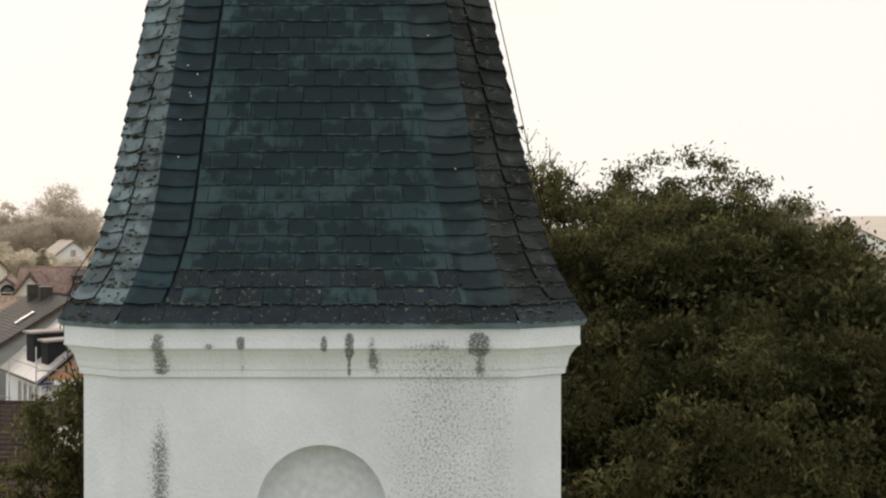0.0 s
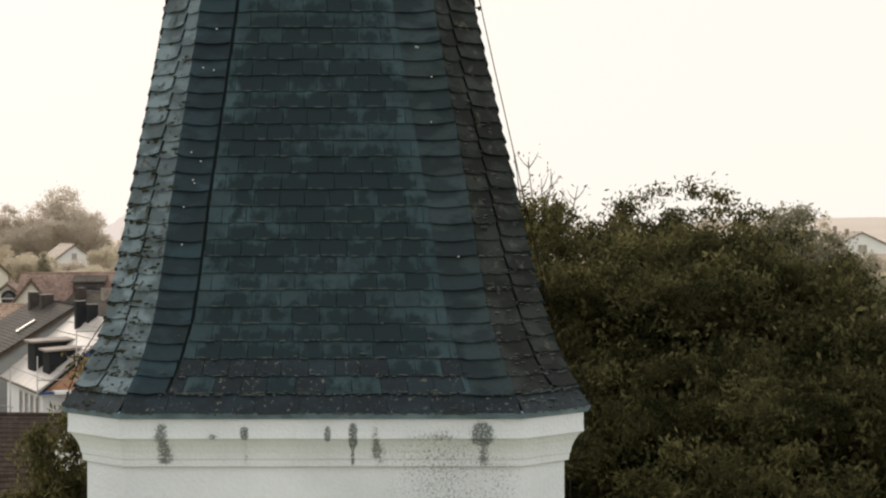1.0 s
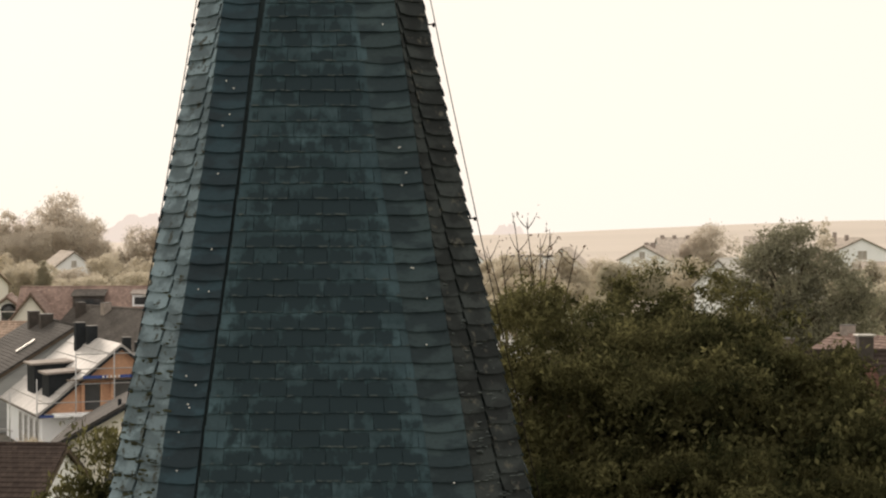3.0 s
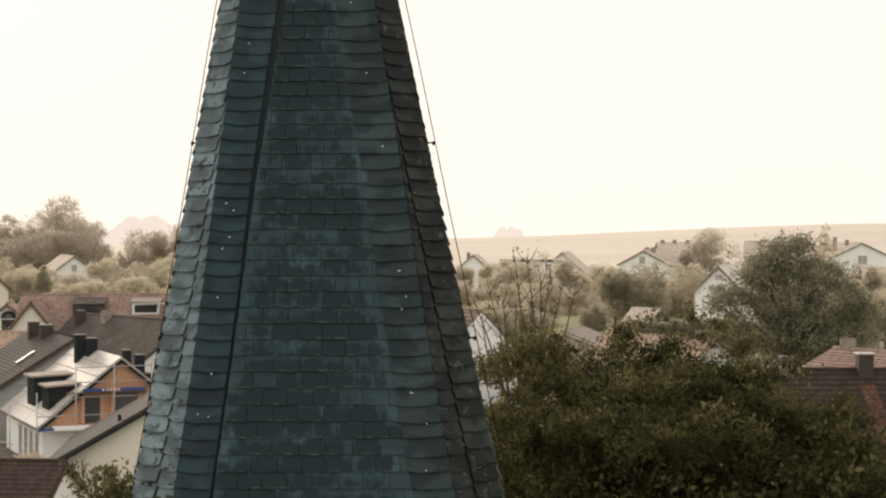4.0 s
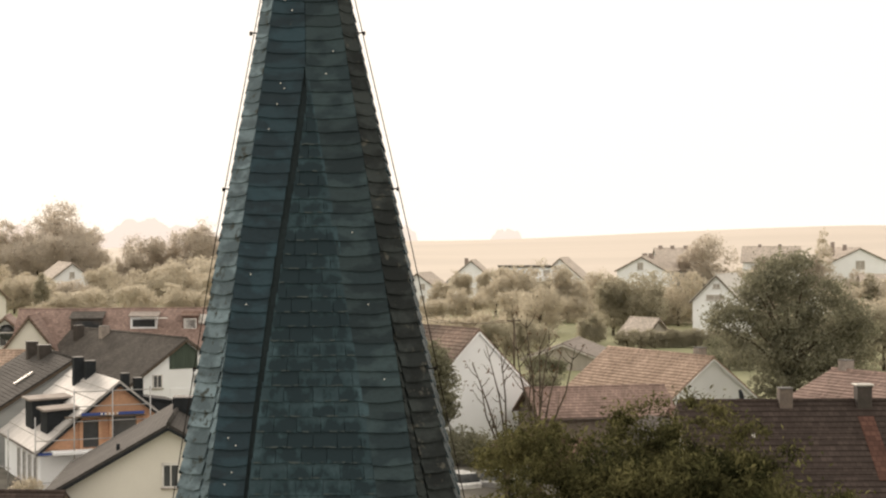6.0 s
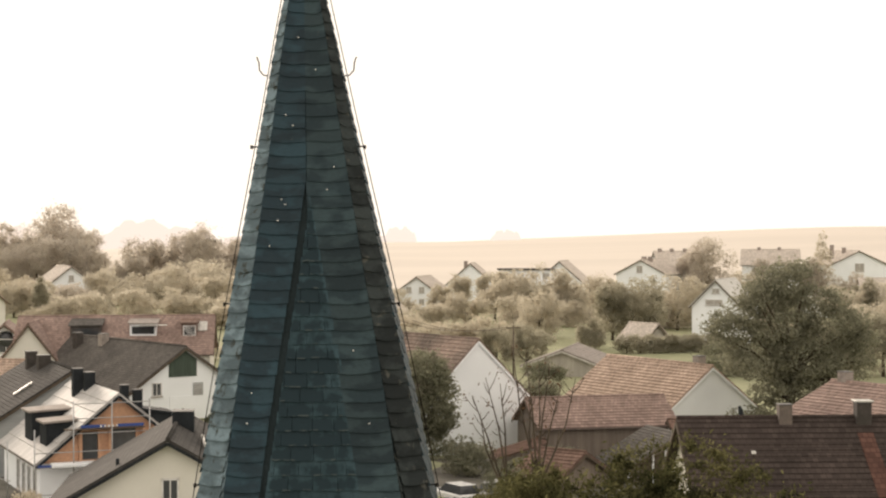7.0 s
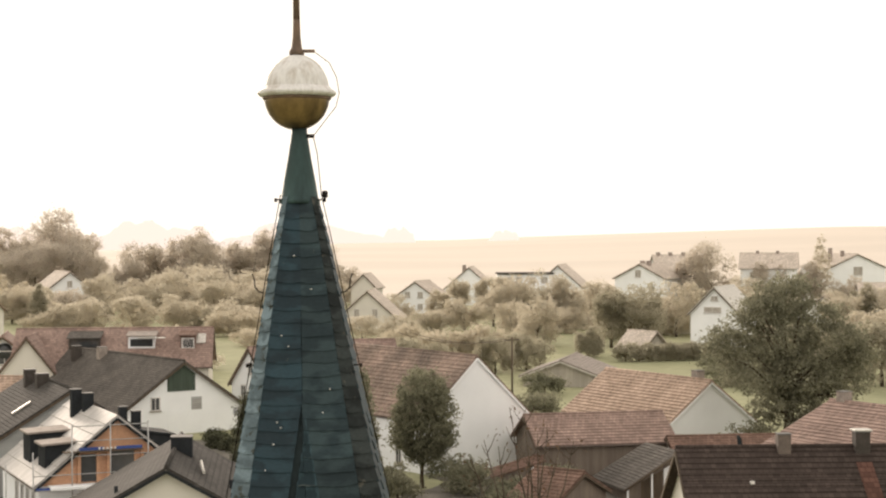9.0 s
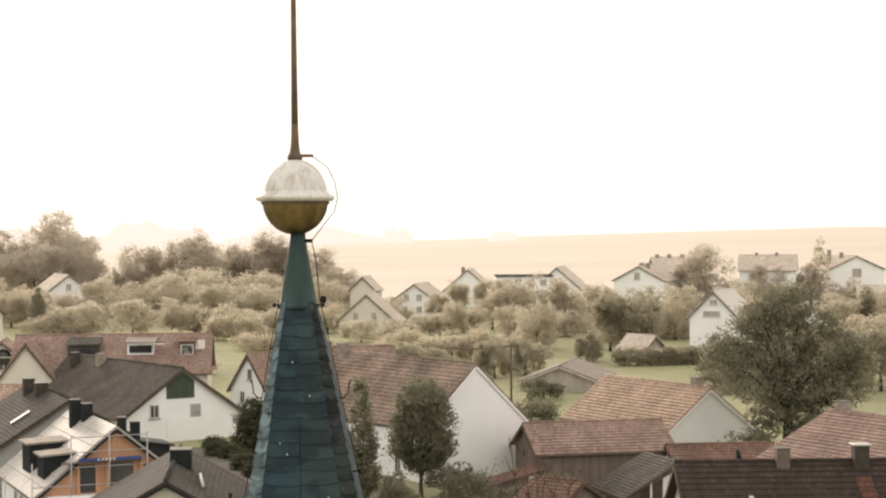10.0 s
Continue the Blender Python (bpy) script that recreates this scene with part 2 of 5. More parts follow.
M_copper = mat("verdigris_copper", (0.042, 0.078, 0.078), (0.022, 0.040, 0.042), scale=6, rough=0.6, metal=0.3, fine=40, bump=0.15, stretch=(1, 1, 0.3))
M_brass = mat("tarnished_gilding", (0.25, 0.175, 0.075), (0.055, 0.042, 0.024), scale=7, rough=0.42, metal=0.7, fine=60, bump=0.1, stretch=(1, 1, 0.35))
M_silver = mat("peeling_silvered_lead", (0.62, 0.62, 0.61), (0.33, 0.285, 0.23), scale=9, rough=0.55, metal=0.15, fine=50, bump=0.2, stretch=(1, 1, 0.3), contrast=(0.3, 0.5))
M_rod = mat("rusty_iron", (0.20, 0.14, 0.10), (0.12, 0.09, 0.07), scale=10, rough=0.7, metal=0.4, fine=60, bump=0.2)
M_wire = mat("dark_cable", (0.022, 0.019, 0.017), rough=0.9, bump=0.0, spec=0.1)
M_nail = mat("bright_nail", (0.8, 0.8, 0.8), rough=0.3, metal=0.8, bump=0)

M_white = mat("white_render", (0.86, 0.885, 0.91), (0.81, 0.835, 0.86), scale=0.35, rough=0.9, fine=8, bump=0.05, spec=0.2, speck=0.04)
M_cream = mat("cream_render", (0.70, 0.68, 0.625), (0.64, 0.62, 0.57), scale=0.35, rough=0.9, fine=8, bump=0.05, spec=0.2, speck=0.04)
M_greywall = mat("grey_weathered_boards", (0.42, 0.39, 0.34), (0.33, 0.31, 0.27), scale=0.6, rough=0.9, fine=6, stretch=(4, 4, 0.3), bump=0.2)
M_darkwall = mat("dark_barn_boards", (0.21, 0.175, 0.145), (0.15, 0.125, 0.105), scale=0.6, rough=0.9, fine=6, stretch=(4, 4, 0.3), bump=0.2)
M_brick = mat("orange_hollow_brick", (0.55, 0.33, 0.21), (0.48, 0.28, 0.18), scale=0.8, rough=0.9, fine=6, bump=0.2)
M_siding = mat("pale_grey_siding", (0.42, 0.43, 0.43), (0.36, 0.37, 0.37), scale=0.4, rough=0.8, fine=5, stretch=(0.3, 0.3, 6), bump=0.3)
# red clay tiles, muted so that their colour includes the haze
M_redtile = tiles("haze_muted_red_tiles", (0.315, 0.232, 0.20), (0.24, 0.175, 0.152))
M_barntile = tiles("old_mossy_brown_tiles", (0.31, 0.235, 0.195), (0.16, 0.128, 0.108), course=0.4)
M_paletile = tiles("pale_mossy_clay_tiles", (0.46, 0.35, 0.28), (0.35, 0.265, 0.21), course=0.4)
M_browntile = tiles("brown_clay_tiles", (0.20, 0.13, 0.105), (0.15, 0.10, 0.08))
M_darktile = tiles("dark_brown_tiles", (0.062, 0.048, 0.043), (0.047, 0.037, 0.033))
M_greytile = tiles("grey_roofing", (0.115, 0.105, 0.095), (0.085, 0.078, 0.072), course=0.3)
M_metalroof = mat("bright_sheet_metal_roof", (0.46, 0.445, 0.43), (0.34, 0.33, 0.32), scale=0.9, rough=0.6, metal=0.0, spec=0.25, fine=6, bump=0.1, stretch=(0.4, 3, 1))
M_anthracite = mat("anthracite_sheet", (0.03, 0.034, 0.038), rough=0.85, spec=0.08, scale=1.0, fine=8, bump=0.05)
M_glass = mat("dark_window_glass", (0.05, 0.055, 0.06), rough=0.12, spec=0.6, scale=0.5, fine=2, bump=0.0)
# far panes: a lighter glass colour that carries the haze
M_glassfar = mat("haze_paled_glass", (0.42, 0.39, 0.35), rough=0.3, spec=0.5, scale=0.5, fine=2, bump=0.0)
M_frame = mat("white_window_frame", (0.75, 0.74, 0.72), rough=0.6, bump=0.0)
M_chim = mat("dark_brick_chimney", (0.07, 0.06, 0.055), (0.05, 0.045, 0.04), scale=2, rough=0.9, fine=9, bump=0.3)
M_chimgrey = mat("grey_render_chimney", (0.33, 0.29, 0.26), scale=2, rough=0.9, fine=9, bump=0.3)
M_cap = mat("pale_chimney_cap", (0.6, 0.58, 0.54), rough=0.5, metal=0.3, bump=0.0)
M_capdark = mat("sooty_metal_cap", (0.16, 0.155, 0.15), rough=0.8, bump=0.0)
M_timber = mat("weathered_timber", (0.11, 0.085, 0.062), scale=1, rough=0.9, fine=9, stretch=(3, 3, 0.4))
M_steel = mat("galvanised_tube", (0.45, 0.45, 0.45), rough=0.4, metal=0.8, bump=0.0)
M_blue = mat("blue_safety_board", (0.05, 0.09, 0.30), rough=0.6, bump=0.0)
M_bark = mat("bark", (0.09, 0.07, 0.05), (0.05, 0.04, 0.03), scale=4, rough=0.95, fine=25, stretch=(2, 2, 0.4), bump=0.4)
M_leafnear = mat("dark_green_leaves", (0.158, 0.150, 0.068), (0.025, 0.030, 0.013), scale=1.1, rough=0.85, fine=6, bump=0, per_piece=0.45, through_light=0.72, spec=0.1)
M_leafmid = mat("olive_leaves", (0.25, 0.25, 0.17), (0.19, 0.19, 0.13), scale=0.4, rough=0.7, fine=3, bump=0, per_piece=0.3, through_light=0.5)
M_leafdark = mat("dark_evergreen_leaves", (0.13, 0.135, 0.085), (0.085, 0.09, 0.06), scale=0.5, rough=0.85, fine=4, bump=0, per_piece=0.3, through_light=0.35, spec=0.1)
# leaf tones get paler for farther trees: haze is put into their colour
M_leafhaze = mat("haze_dulled_leaves", (0.46, 0.43, 0.335), (0.40, 0.375, 0.29), scale=0.2, rough=0.9, fine=2, bump=0, per_piece=0.06, through_light=0.75)
M_leafbroad = mat("haze_greyed_leaves", (0.285, 0.28, 0.20), (0.215, 0.212, 0.15), scale=0.3, rough=0.8, fine=3, bump=0, per_piece=0.25, through_light=0.5)
M_leafmist = mat("haze_silvered_leaves", (0.62, 0.565, 0.49), (0.585, 0.535, 0.46), scale=0.1, rough=0.9, fine=1, bump=0, per_piece=0.06, through_light=0.75)
M_neartile = tiles("dark_red_brown_tiles", (0.078, 0.060, 0.052), (0.058, 0.045, 0.040))
M_patch = tiles("newer_red_brown_tiles", (0.115, 0.062, 0.048), (0.085, 0.046, 0.037))
M_chimold = mat("sooty_brick_chimney", (0.17, 0.14, 0.12), (0.12, 0.10, 0.09), scale=2, rough=0.9, fine=9, bump=0.3)
# far leaf tones with the mist's brightness painted into their bases
M_leaffar = mat("haze_paled_leaves", (0.61, 0.56, 0.46), (0.565, 0.52, 0.425), scale=0.1, rough=0.9, fine=1, bump=0, per_piece=0.06, through_light=0.75)
M_leafgold = mat("haze_paled_gold_leaves", (0.60, 0.545, 0.44), (0.555, 0.505, 0.405), scale=0.1, rough=0.9, fine=1, bump=0, per_piece=0.06, through_light=0.75)
M_dry = mat("dry_brown_twigs", (0.16, 0.10, 0.06), rough=0.9, bump=0)


def ground_material():
    m = mat("meadows_and_fields", (0.31, 0.31, 0.19), (0.24, 0.245, 0.15), scale=0.03, rough=0.95, fine=0.6, bump=0.3, dist=0.2, spec=0.1)
    n, l = m.node_tree.nodes, m.node_tree.links
    p = n["Principled BSDF"]
    old = p.inputs["Base Color"].links[0].from_socket
    co = n.new("ShaderNodeTexCoord")
    sep = n.new("ShaderNodeSeparateXYZ")
    l.new(co.outputs["Object"], sep.inputs[0])
    # stubble fields beyond 460 m, lightened further to paint in haze
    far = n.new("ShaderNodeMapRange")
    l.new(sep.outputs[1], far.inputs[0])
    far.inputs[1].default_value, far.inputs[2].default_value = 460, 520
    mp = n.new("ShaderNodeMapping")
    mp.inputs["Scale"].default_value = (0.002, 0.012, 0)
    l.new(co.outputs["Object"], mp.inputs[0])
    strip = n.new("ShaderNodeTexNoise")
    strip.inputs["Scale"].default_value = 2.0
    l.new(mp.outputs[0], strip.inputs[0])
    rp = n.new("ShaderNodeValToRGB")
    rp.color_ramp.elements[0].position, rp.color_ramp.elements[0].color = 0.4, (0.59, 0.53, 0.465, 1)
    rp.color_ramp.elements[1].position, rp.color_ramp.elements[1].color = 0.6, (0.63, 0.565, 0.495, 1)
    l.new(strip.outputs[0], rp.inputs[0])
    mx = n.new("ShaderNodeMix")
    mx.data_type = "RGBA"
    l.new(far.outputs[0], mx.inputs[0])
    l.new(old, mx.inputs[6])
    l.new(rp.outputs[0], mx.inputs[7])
    l.new(mx.outputs[2], p.inputs["Base Color"])
    return m


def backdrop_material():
    m = bpy.data.materials.new("haze_glow_backdrop")
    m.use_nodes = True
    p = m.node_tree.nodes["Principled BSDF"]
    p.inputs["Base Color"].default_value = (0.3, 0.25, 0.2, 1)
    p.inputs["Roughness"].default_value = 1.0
    # woods give no light: this emission imitates haze in front of them
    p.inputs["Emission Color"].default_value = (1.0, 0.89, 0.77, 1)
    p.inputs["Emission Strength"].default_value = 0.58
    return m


M_ground = ground_material()
M_distance = backdrop_material()

# ---------------------------------------------------------------- mesh helpers


def mesh_object(name, verts, faces, material, parent=None, label=""):
    me = bpy.data.meshes.new(name)
    me.from_pydata(verts, [], faces)
    me.update()
    me.materials.append(material)
    ob = new(name, me)
    if parent:
        ob.parent = parent
    if label:
        tagged(ob, label)
    return ob


def part(name, bm, material, parent, label=""):
    """Links a bmesh as one mesh object under a thing or under a part."""
    bmesh.ops.recalc_face_normals(bm, faces=bm.faces)
    me = bpy.data.meshes.new(name)
    bm.to_mesh(me)
    bm.free()
    me.materials.append(material)
    ob = new(name, me)
    ob.parent = parent
    if label:
        tagged(ob, label)
    return ob


def thing(name, at, label, category, group="", kind="", turn=0.0):
    ob = new(name)
    ob.empty_display_size = 0.3
    ob.matrix_basis = pose(*at, 0, 0, turn)
    return tagged(ob, label, category, group, kind)


def box(bm, c, size, m=None, bevel=0.0):
    r = bmesh.ops.create_cube(bm, size=1.0, matrix=(m or Matrix()) @ Matrix.Translation(c) @ Matrix.Diagonal((*size, 1)))
    if bevel:
        es = list({e for v in r["verts"] for e in v.link_edges})
        bmesh.ops.bevel(bm, geom=es, offset=bevel, segments=1, affect="EDGES")
    return bm


def boxed(c, size, m=None, bevel=0.0):
    return box(bmesh.new(), c, size, m, bevel)


def lathe(profile, sides=32, centre=(0, 0)):
    bm = bmesh.new()
    rings = []
    for r, z in profile:
        rings.append([bm.verts.new((centre[0] + r * math.cos(k * math.tau / sides), centre[1] + r * math.sin(k * math.tau / sides), z)) for k in range(sides)])
    for a, b in zip(rings, rings[1:]):
        for k in range(sides):
            bm.faces.new((a[k], a[(k + 1) % sides], b[(k + 1) % sides], b[k]))
    bm.faces.new(rings[0][::-1])
    bm.faces.new(rings[-1])
    for f in bm.faces:
        f.smooth = len(f.verts) == 4
    return bm


def tube(points, radii, sides=6, bm=None):
    """A round bar along points, with its own radius at each."""
    bm = bm or bmesh.new()
    rings = []
    pts = [Vector(p) for p in points]
    for i, p in enumerate(pts):
        d = (pts[min(i + 1, len(pts) - 1)] - pts[max(i - 1, 0)]).normalized()
        u = d.cross(Vector((0.3, 0.9, 0.2))).normalized()
        w = d.cross(u)
        r = radii[i] if isinstance(radii, (list, tuple)) else radii
        rings.append([bm.verts.new(p + r * (math.cos(k * math.tau / sides) * u + math.sin(k * math.tau / sides) * w)) for k in range(sides)])
    for a, b in zip(rings, rings[1:]):
        for k in range(sides):
            f = bm.faces.new((a[k], a[(k + 1) % sides], b[(k + 1) % sides], b[k]))
            f.smooth = True
    bm.faces.new(rings[0][::-1])
    bm.faces.new(rings[-1])
    return bm

# ---------------------------------------------------------------- ground


def smooth(t):
    t = min(max(t, 0.0), 1.0)
    return t * t * (3 - 2 * t)


def ground_z(x, y):
    hill = smooth((y - 500) / 420) * (13.0 + 8.0 * smooth((x + 20) / 260) - 5 * smooth((-x - 20) / 250))
    return 1.5 * smooth((y - 150) / 180) - 0.6 * smooth((x + 60) / 50) * smooth((110 - y) / 60) + hill + 0.25 * math.sin(x * 0.05) * math.sin(y * 0.04)


ys = [-400, -100, -30] + list(range(0, 520, 8)) + list(range(520, 960, 20)) + [1000, 1100, 1300, 1700, 2300, 3000, 4500]
xs = [-3000, -1500, -800, -500] + list(range(-400, 401, 16)) + [500, 800, 1500, 3000]
verts = [(x, y, ground_z(x, y) if y < 960 else ground_z(x, 940) - (y - 940) * 0.004) for y in ys for x in xs]
faces = [(j * len(xs) + i, j * len(xs) + i + 1, (j + 1) * len(xs) + i + 1, (j + 1) * len(xs) + i) for j in range(len(ys) - 1) for i in range(len(xs) - 1)]
ground = tagged(mesh_object("ground", verts, faces, M_ground), "flat village meadows rising to pale, haze-lightened stubble fields", "ground", kind="structure")
for f in ground.data.polygons:
    f.use_smooth = True

# outline of far woods; its own glow stands in for the mist
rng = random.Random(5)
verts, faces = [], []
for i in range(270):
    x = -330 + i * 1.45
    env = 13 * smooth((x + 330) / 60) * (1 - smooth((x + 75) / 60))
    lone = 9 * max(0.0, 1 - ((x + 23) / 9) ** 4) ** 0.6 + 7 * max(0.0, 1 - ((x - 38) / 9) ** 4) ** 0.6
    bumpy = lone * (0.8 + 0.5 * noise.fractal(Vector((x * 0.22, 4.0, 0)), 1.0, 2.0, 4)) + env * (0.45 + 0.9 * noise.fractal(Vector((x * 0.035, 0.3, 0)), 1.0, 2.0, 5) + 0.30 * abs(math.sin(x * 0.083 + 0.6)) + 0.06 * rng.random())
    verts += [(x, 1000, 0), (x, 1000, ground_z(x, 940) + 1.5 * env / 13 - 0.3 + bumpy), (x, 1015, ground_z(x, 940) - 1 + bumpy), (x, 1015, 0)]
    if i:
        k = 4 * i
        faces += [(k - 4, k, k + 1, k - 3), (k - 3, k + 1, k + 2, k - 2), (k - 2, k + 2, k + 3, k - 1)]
tagged(mesh_object("backdrop", verts, faces, M_distance), "outline of far woods, glowing pale to look misty", "woods", kind="structure")

# ---------------------------------------------------------------- the church tower
AX, AY = -0.815, 12.87
tower = thing("church_tower", (AX, AY, 0), "white plastered tower with a steep dark slate spire", "tower")

PROFILE = [(12.42, 1.314, 1.790), (12.53, 1.280, 1.729), (12.62, 1.239, 1.672), (12.76, 1.192, 1.605), (12.99, 1.125, 1.528), (13.25, 1.082, 1.466),
           (13.53, 1.044, 1.406), (13.82, 1.008, 1.354), (14.94, 0.841, 1.135), (15.53, 0.759, 1.027), (16.33, 0.660, 0.880), (17.43, 0.511, 0.685),
           (18.16, 0.402, 0.548), (19.09, 0.268, 0.370), (19.97, 0.148, 0.206), (20.27, 0.100, 0.140)]
PZ, PA, PB = [np.array(c) for c in zip(*PROFILE)]


def spire(z):
    """Half width of a broad side, distance of that side from the axis, and the lean of the axis, at a height."""
    return float(np.interp(z, PZ, PA)) - 0.012, float(np.interp(z, PZ, PB)) - 0.022, -0.0275 * max(0.0, z - 12.6)


def corners(a, b, dx=0.0):
    return [Vector((x + dx, y)) for x, y in ((-a, -b), (a, -b), (b, -a), (b, a), (a, b), (-a, b), (-b, a), (-b, -a))]


# walls, with the round-headed blind niche in the front
WA, WB = 1.307, 1.612
bm = bmesh.new()
lo = [bm.verts.new((*c, -0.3)) for c in corners(WA, WB)]
hi = [bm.verts.new((*c, 12.07)) for c in corners(WA, WB)]
for k in range(1, 8):
    bm.faces.new((lo[k], lo[(k + 1) % 8], hi[(k + 1) % 8], hi[k]))
NX, NR, NZ, NBOT = 0.015, 0.43, 11.183, 9.6
arc = [(NX - NR * math.cos(k * math.pi / 24), NZ + NR * math.sin(k * math.pi / 24)) for k in range(25)]
outline = [(NX - NR, NBOT)] + arc + [(NX + NR, NBOT)]


def front(x, z, back=0.0):
    return bm.verts.new((x, -WB + back, z))


def quad(*p):
    bm.faces.new([front(*q) for q in p])


quad((-WA, -0.3), (NX - NR, -0.3), (NX - NR, NZ), (-WA, NZ))
quad((NX + NR, -0.3), (WA, -0.3), (WA, NZ), (NX + NR, NZ))
quad((NX - NR, -0.3), (NX + NR, -0.3), (NX + NR, NBOT), (NX - NR, NBOT))
quad((-WA, NZ), (NX - NR, NZ), (NX - NR, 12.07), (-WA, 12.07))
quad((NX + NR, NZ), (WA, NZ), (WA, 12.07), (NX + NR, 12.07))
for (x0, z0), (x1, z1) in zip(arc, arc[1:]):
    quad((x0, z0), (x1, z1), (x1, 12.07), (x0, 12.07))
bmesh.ops.remove_doubles(bm, verts=bm.verts, dist=0.0005)
part("wall", bm, M_plaster, tower, "rough white plaster with grey algae stains")
bm = bmesh.new()
rim = [bm.verts.new((x, -WB, z)) for x, z in outline]
mid = [bm.verts.new((NX + (x - NX) * 0.985, -WB + 0.02, z)) for x, z in outline]
deep = [bm.verts.new((NX + (x - NX) * 0.97, -WB + 0.17, z if z < NZ else NZ + (z - NZ) * 0.97)) for x, z in outline]
for r0, r1 in ((rim, mid), (mid, deep)):
    for k in range(len(outline)):
        j = (k + 1) % len(outline)
        bm.faces.new((r0[k], r0[j], r1[j], r1[k])).smooth = True
bm.faces.new(deep)
part("niche", bm, M_niche, tower, "smooth round-headed blind niche")

# cornice: fillet, hollow, fascia
bm = bmesh.new()
steps = [(12.055, 0.005), (12.062, 0.030), (12.105, 0.034), (12.112, 0.042), (12.150, 0.050), (12.195, 0.070), (12.232, 0.098), (12.246, 0.112), (12.250, 0.124),
         (12.256, 0.132), (12.30, 0.128), (12.405, 0.130), (12.41, 0.0)]
rings = [[bm.verts.new((*c, z)) for c in corners(WA + 0.10 * o, WB + o)] for z, o in steps]
for r0, r1 in zip(rings, rings[1:]):
    for k in range(8):
        bm.faces.new((r0[k], r0[(k + 1) % 8], r1[(k + 1) % 8], r1[k]))
part("cornice", bm, M_plaster, tower, "moulded white cornice with dark water runs")

# zinc drip edge, and a core toned dark so slate grooves look shaded
bm = bmesh.new()
steps = [(12.392, 0.133), (12.385, 0.150), (12.395, 0.166), (12.425, 0.176), (12.436, 0.160), (12.438, 0.0)]
rings = [[bm.verts.new((*c, z)) for c in corners(1.307 + 0.04 * o, WB + o)] for z, o in steps]
for r0, r1 in zip(rings, rings[1:]):
    for k in range(8):
        bm.faces.new((r0[k], r0[(k + 1) % 8], r1[(k + 1) % 8], r1[k]))
part("drip_edge", bm, M_zinc, tower, "blue-grey zinc drip edge")
bm = bmesh.new()
rings = []
for z, a, b in PROFILE:
    _, _, dx = spire(z)
    rings.append([bm.verts.new((*c, z + (0.012 if z < 12.5 else 0))) for c in corners(a - 0.022, b - 0.042, dx)])
for r0, r1 in zip(rings, rings[1:]):
    for k in range(8):
        bm.faces.new((r0[k], r0[(k + 1) % 8], r1[(k + 1) % 8], r1[k]))
bm.faces.new(rings[0][::-1])
part("roof_core", bm, M_core, tower)

# slates: courses up each of the eight sides
COURSE = 0.112
ZS = [12.425, 12.545]
while ZS[-1] < 20.2:
    ZS.append(ZS[-1] + COURSE - 0.016 * smooth((ZS[-1] - 14) / 5))
rs = random.Random(11)


def side_point(k, s, z, lift):
    """On side k at a height: s metres along it from its middle, lifted off the surface."""
    a, b, dx = spire(z)
    c = corners(a, b, dx)
    p, q = c[k], c[(k + 1) % 8]
    u = (q - p).normalized()
    m = (p + q) / 2
    n = Vector((u.y, -u.x))
    return Vector((*(m + u * s + n * lift), z))


def side_half(k, z):
    a, b, _ = spire(z)
    return a if k % 2 == 0 else (b - a) / math.sqrt(2)


def slate_piece(k, lo, hi, z0, z1, sag=0.0, lift=0.014, tilt=0.0, rough_edge=0.004, half=0.0):
    """One slate: from z0 (its lower edge, lifted) to z1 (upper edge); lo and hi give its ends (left, right) at the lower and upper edge."""
    n = 5 if sag or rough_edge else 2
    low, top = [], []
    zt = z1 + 0.03
    for i in range(n):
        f = i / (n - 1)
        s = lo[0] + (lo[1] - lo[0]) * f
        drop = sag * (1 - (2 * f - 1) ** 2) + rs.uniform(-rough_edge, rough_edge) + tilt * (f - 0.5)
        low.append((s, z0 - drop))
    for i in range(2):
        s = hi[0] + (hi[1] - hi[0]) * i
        top.append((s, zt))
    out = [side_point(k, s, z, lift) for s, z in low] + [side_point(k, s, z, 0.002) for s, z in reversed(top)]
    inn = [side_point(k, s, z, lift - 0.012) for s, z in low] + [side_point(k, s, z, -0.004) for s, z in reversed(top)]
    m = len(out)
    wide = max(lo[1] - lo[0], 0.001)
    along = (lambda s: s / half) if half else (lambda s: 0.0)
    uvs = [((s - lo[0]) / wide, 0.0, along(s)) for s, z in low] + [(1.0, 1.25, along(lo[1])), (0.0, 1.25, along(lo[0]))]
    faces = [tuple(range(m)), tuple(range(2 * m - 1, m - 1, -1))] + [(i, i + m, (i + 1) % m + m, (i + 1) % m) for i in range(m)]
    return out + inn, faces, uvs + uvs


joined = {}
laid = {"slate": 0}


def piece_uv(ob, uv):
    ob.data.uv_layers.new(name="piece")
    ob.data.uv_layers.new(name="course")
    for lp in ob.data.loops:
        u, v, t = uv[lp.vertex_index]
        ob.data.uv_layers["piece"].data[lp.index].uv = u, v
        ob.data.uv_layers["course"].data[lp.index].uv = t, 0.0
    return ob


def lay(k, name, material, piece, own):
    v, f, uv = piece
    if own:
        piece_uv(mesh_object(name, v, f, material, tower), uv)
    else:
        V, F, U = joined.setdefault(material.name, ([], [], []))
        U += uv
        o = len(V)
        V += v
        F += [tuple(i + o for i in q) for q in f]


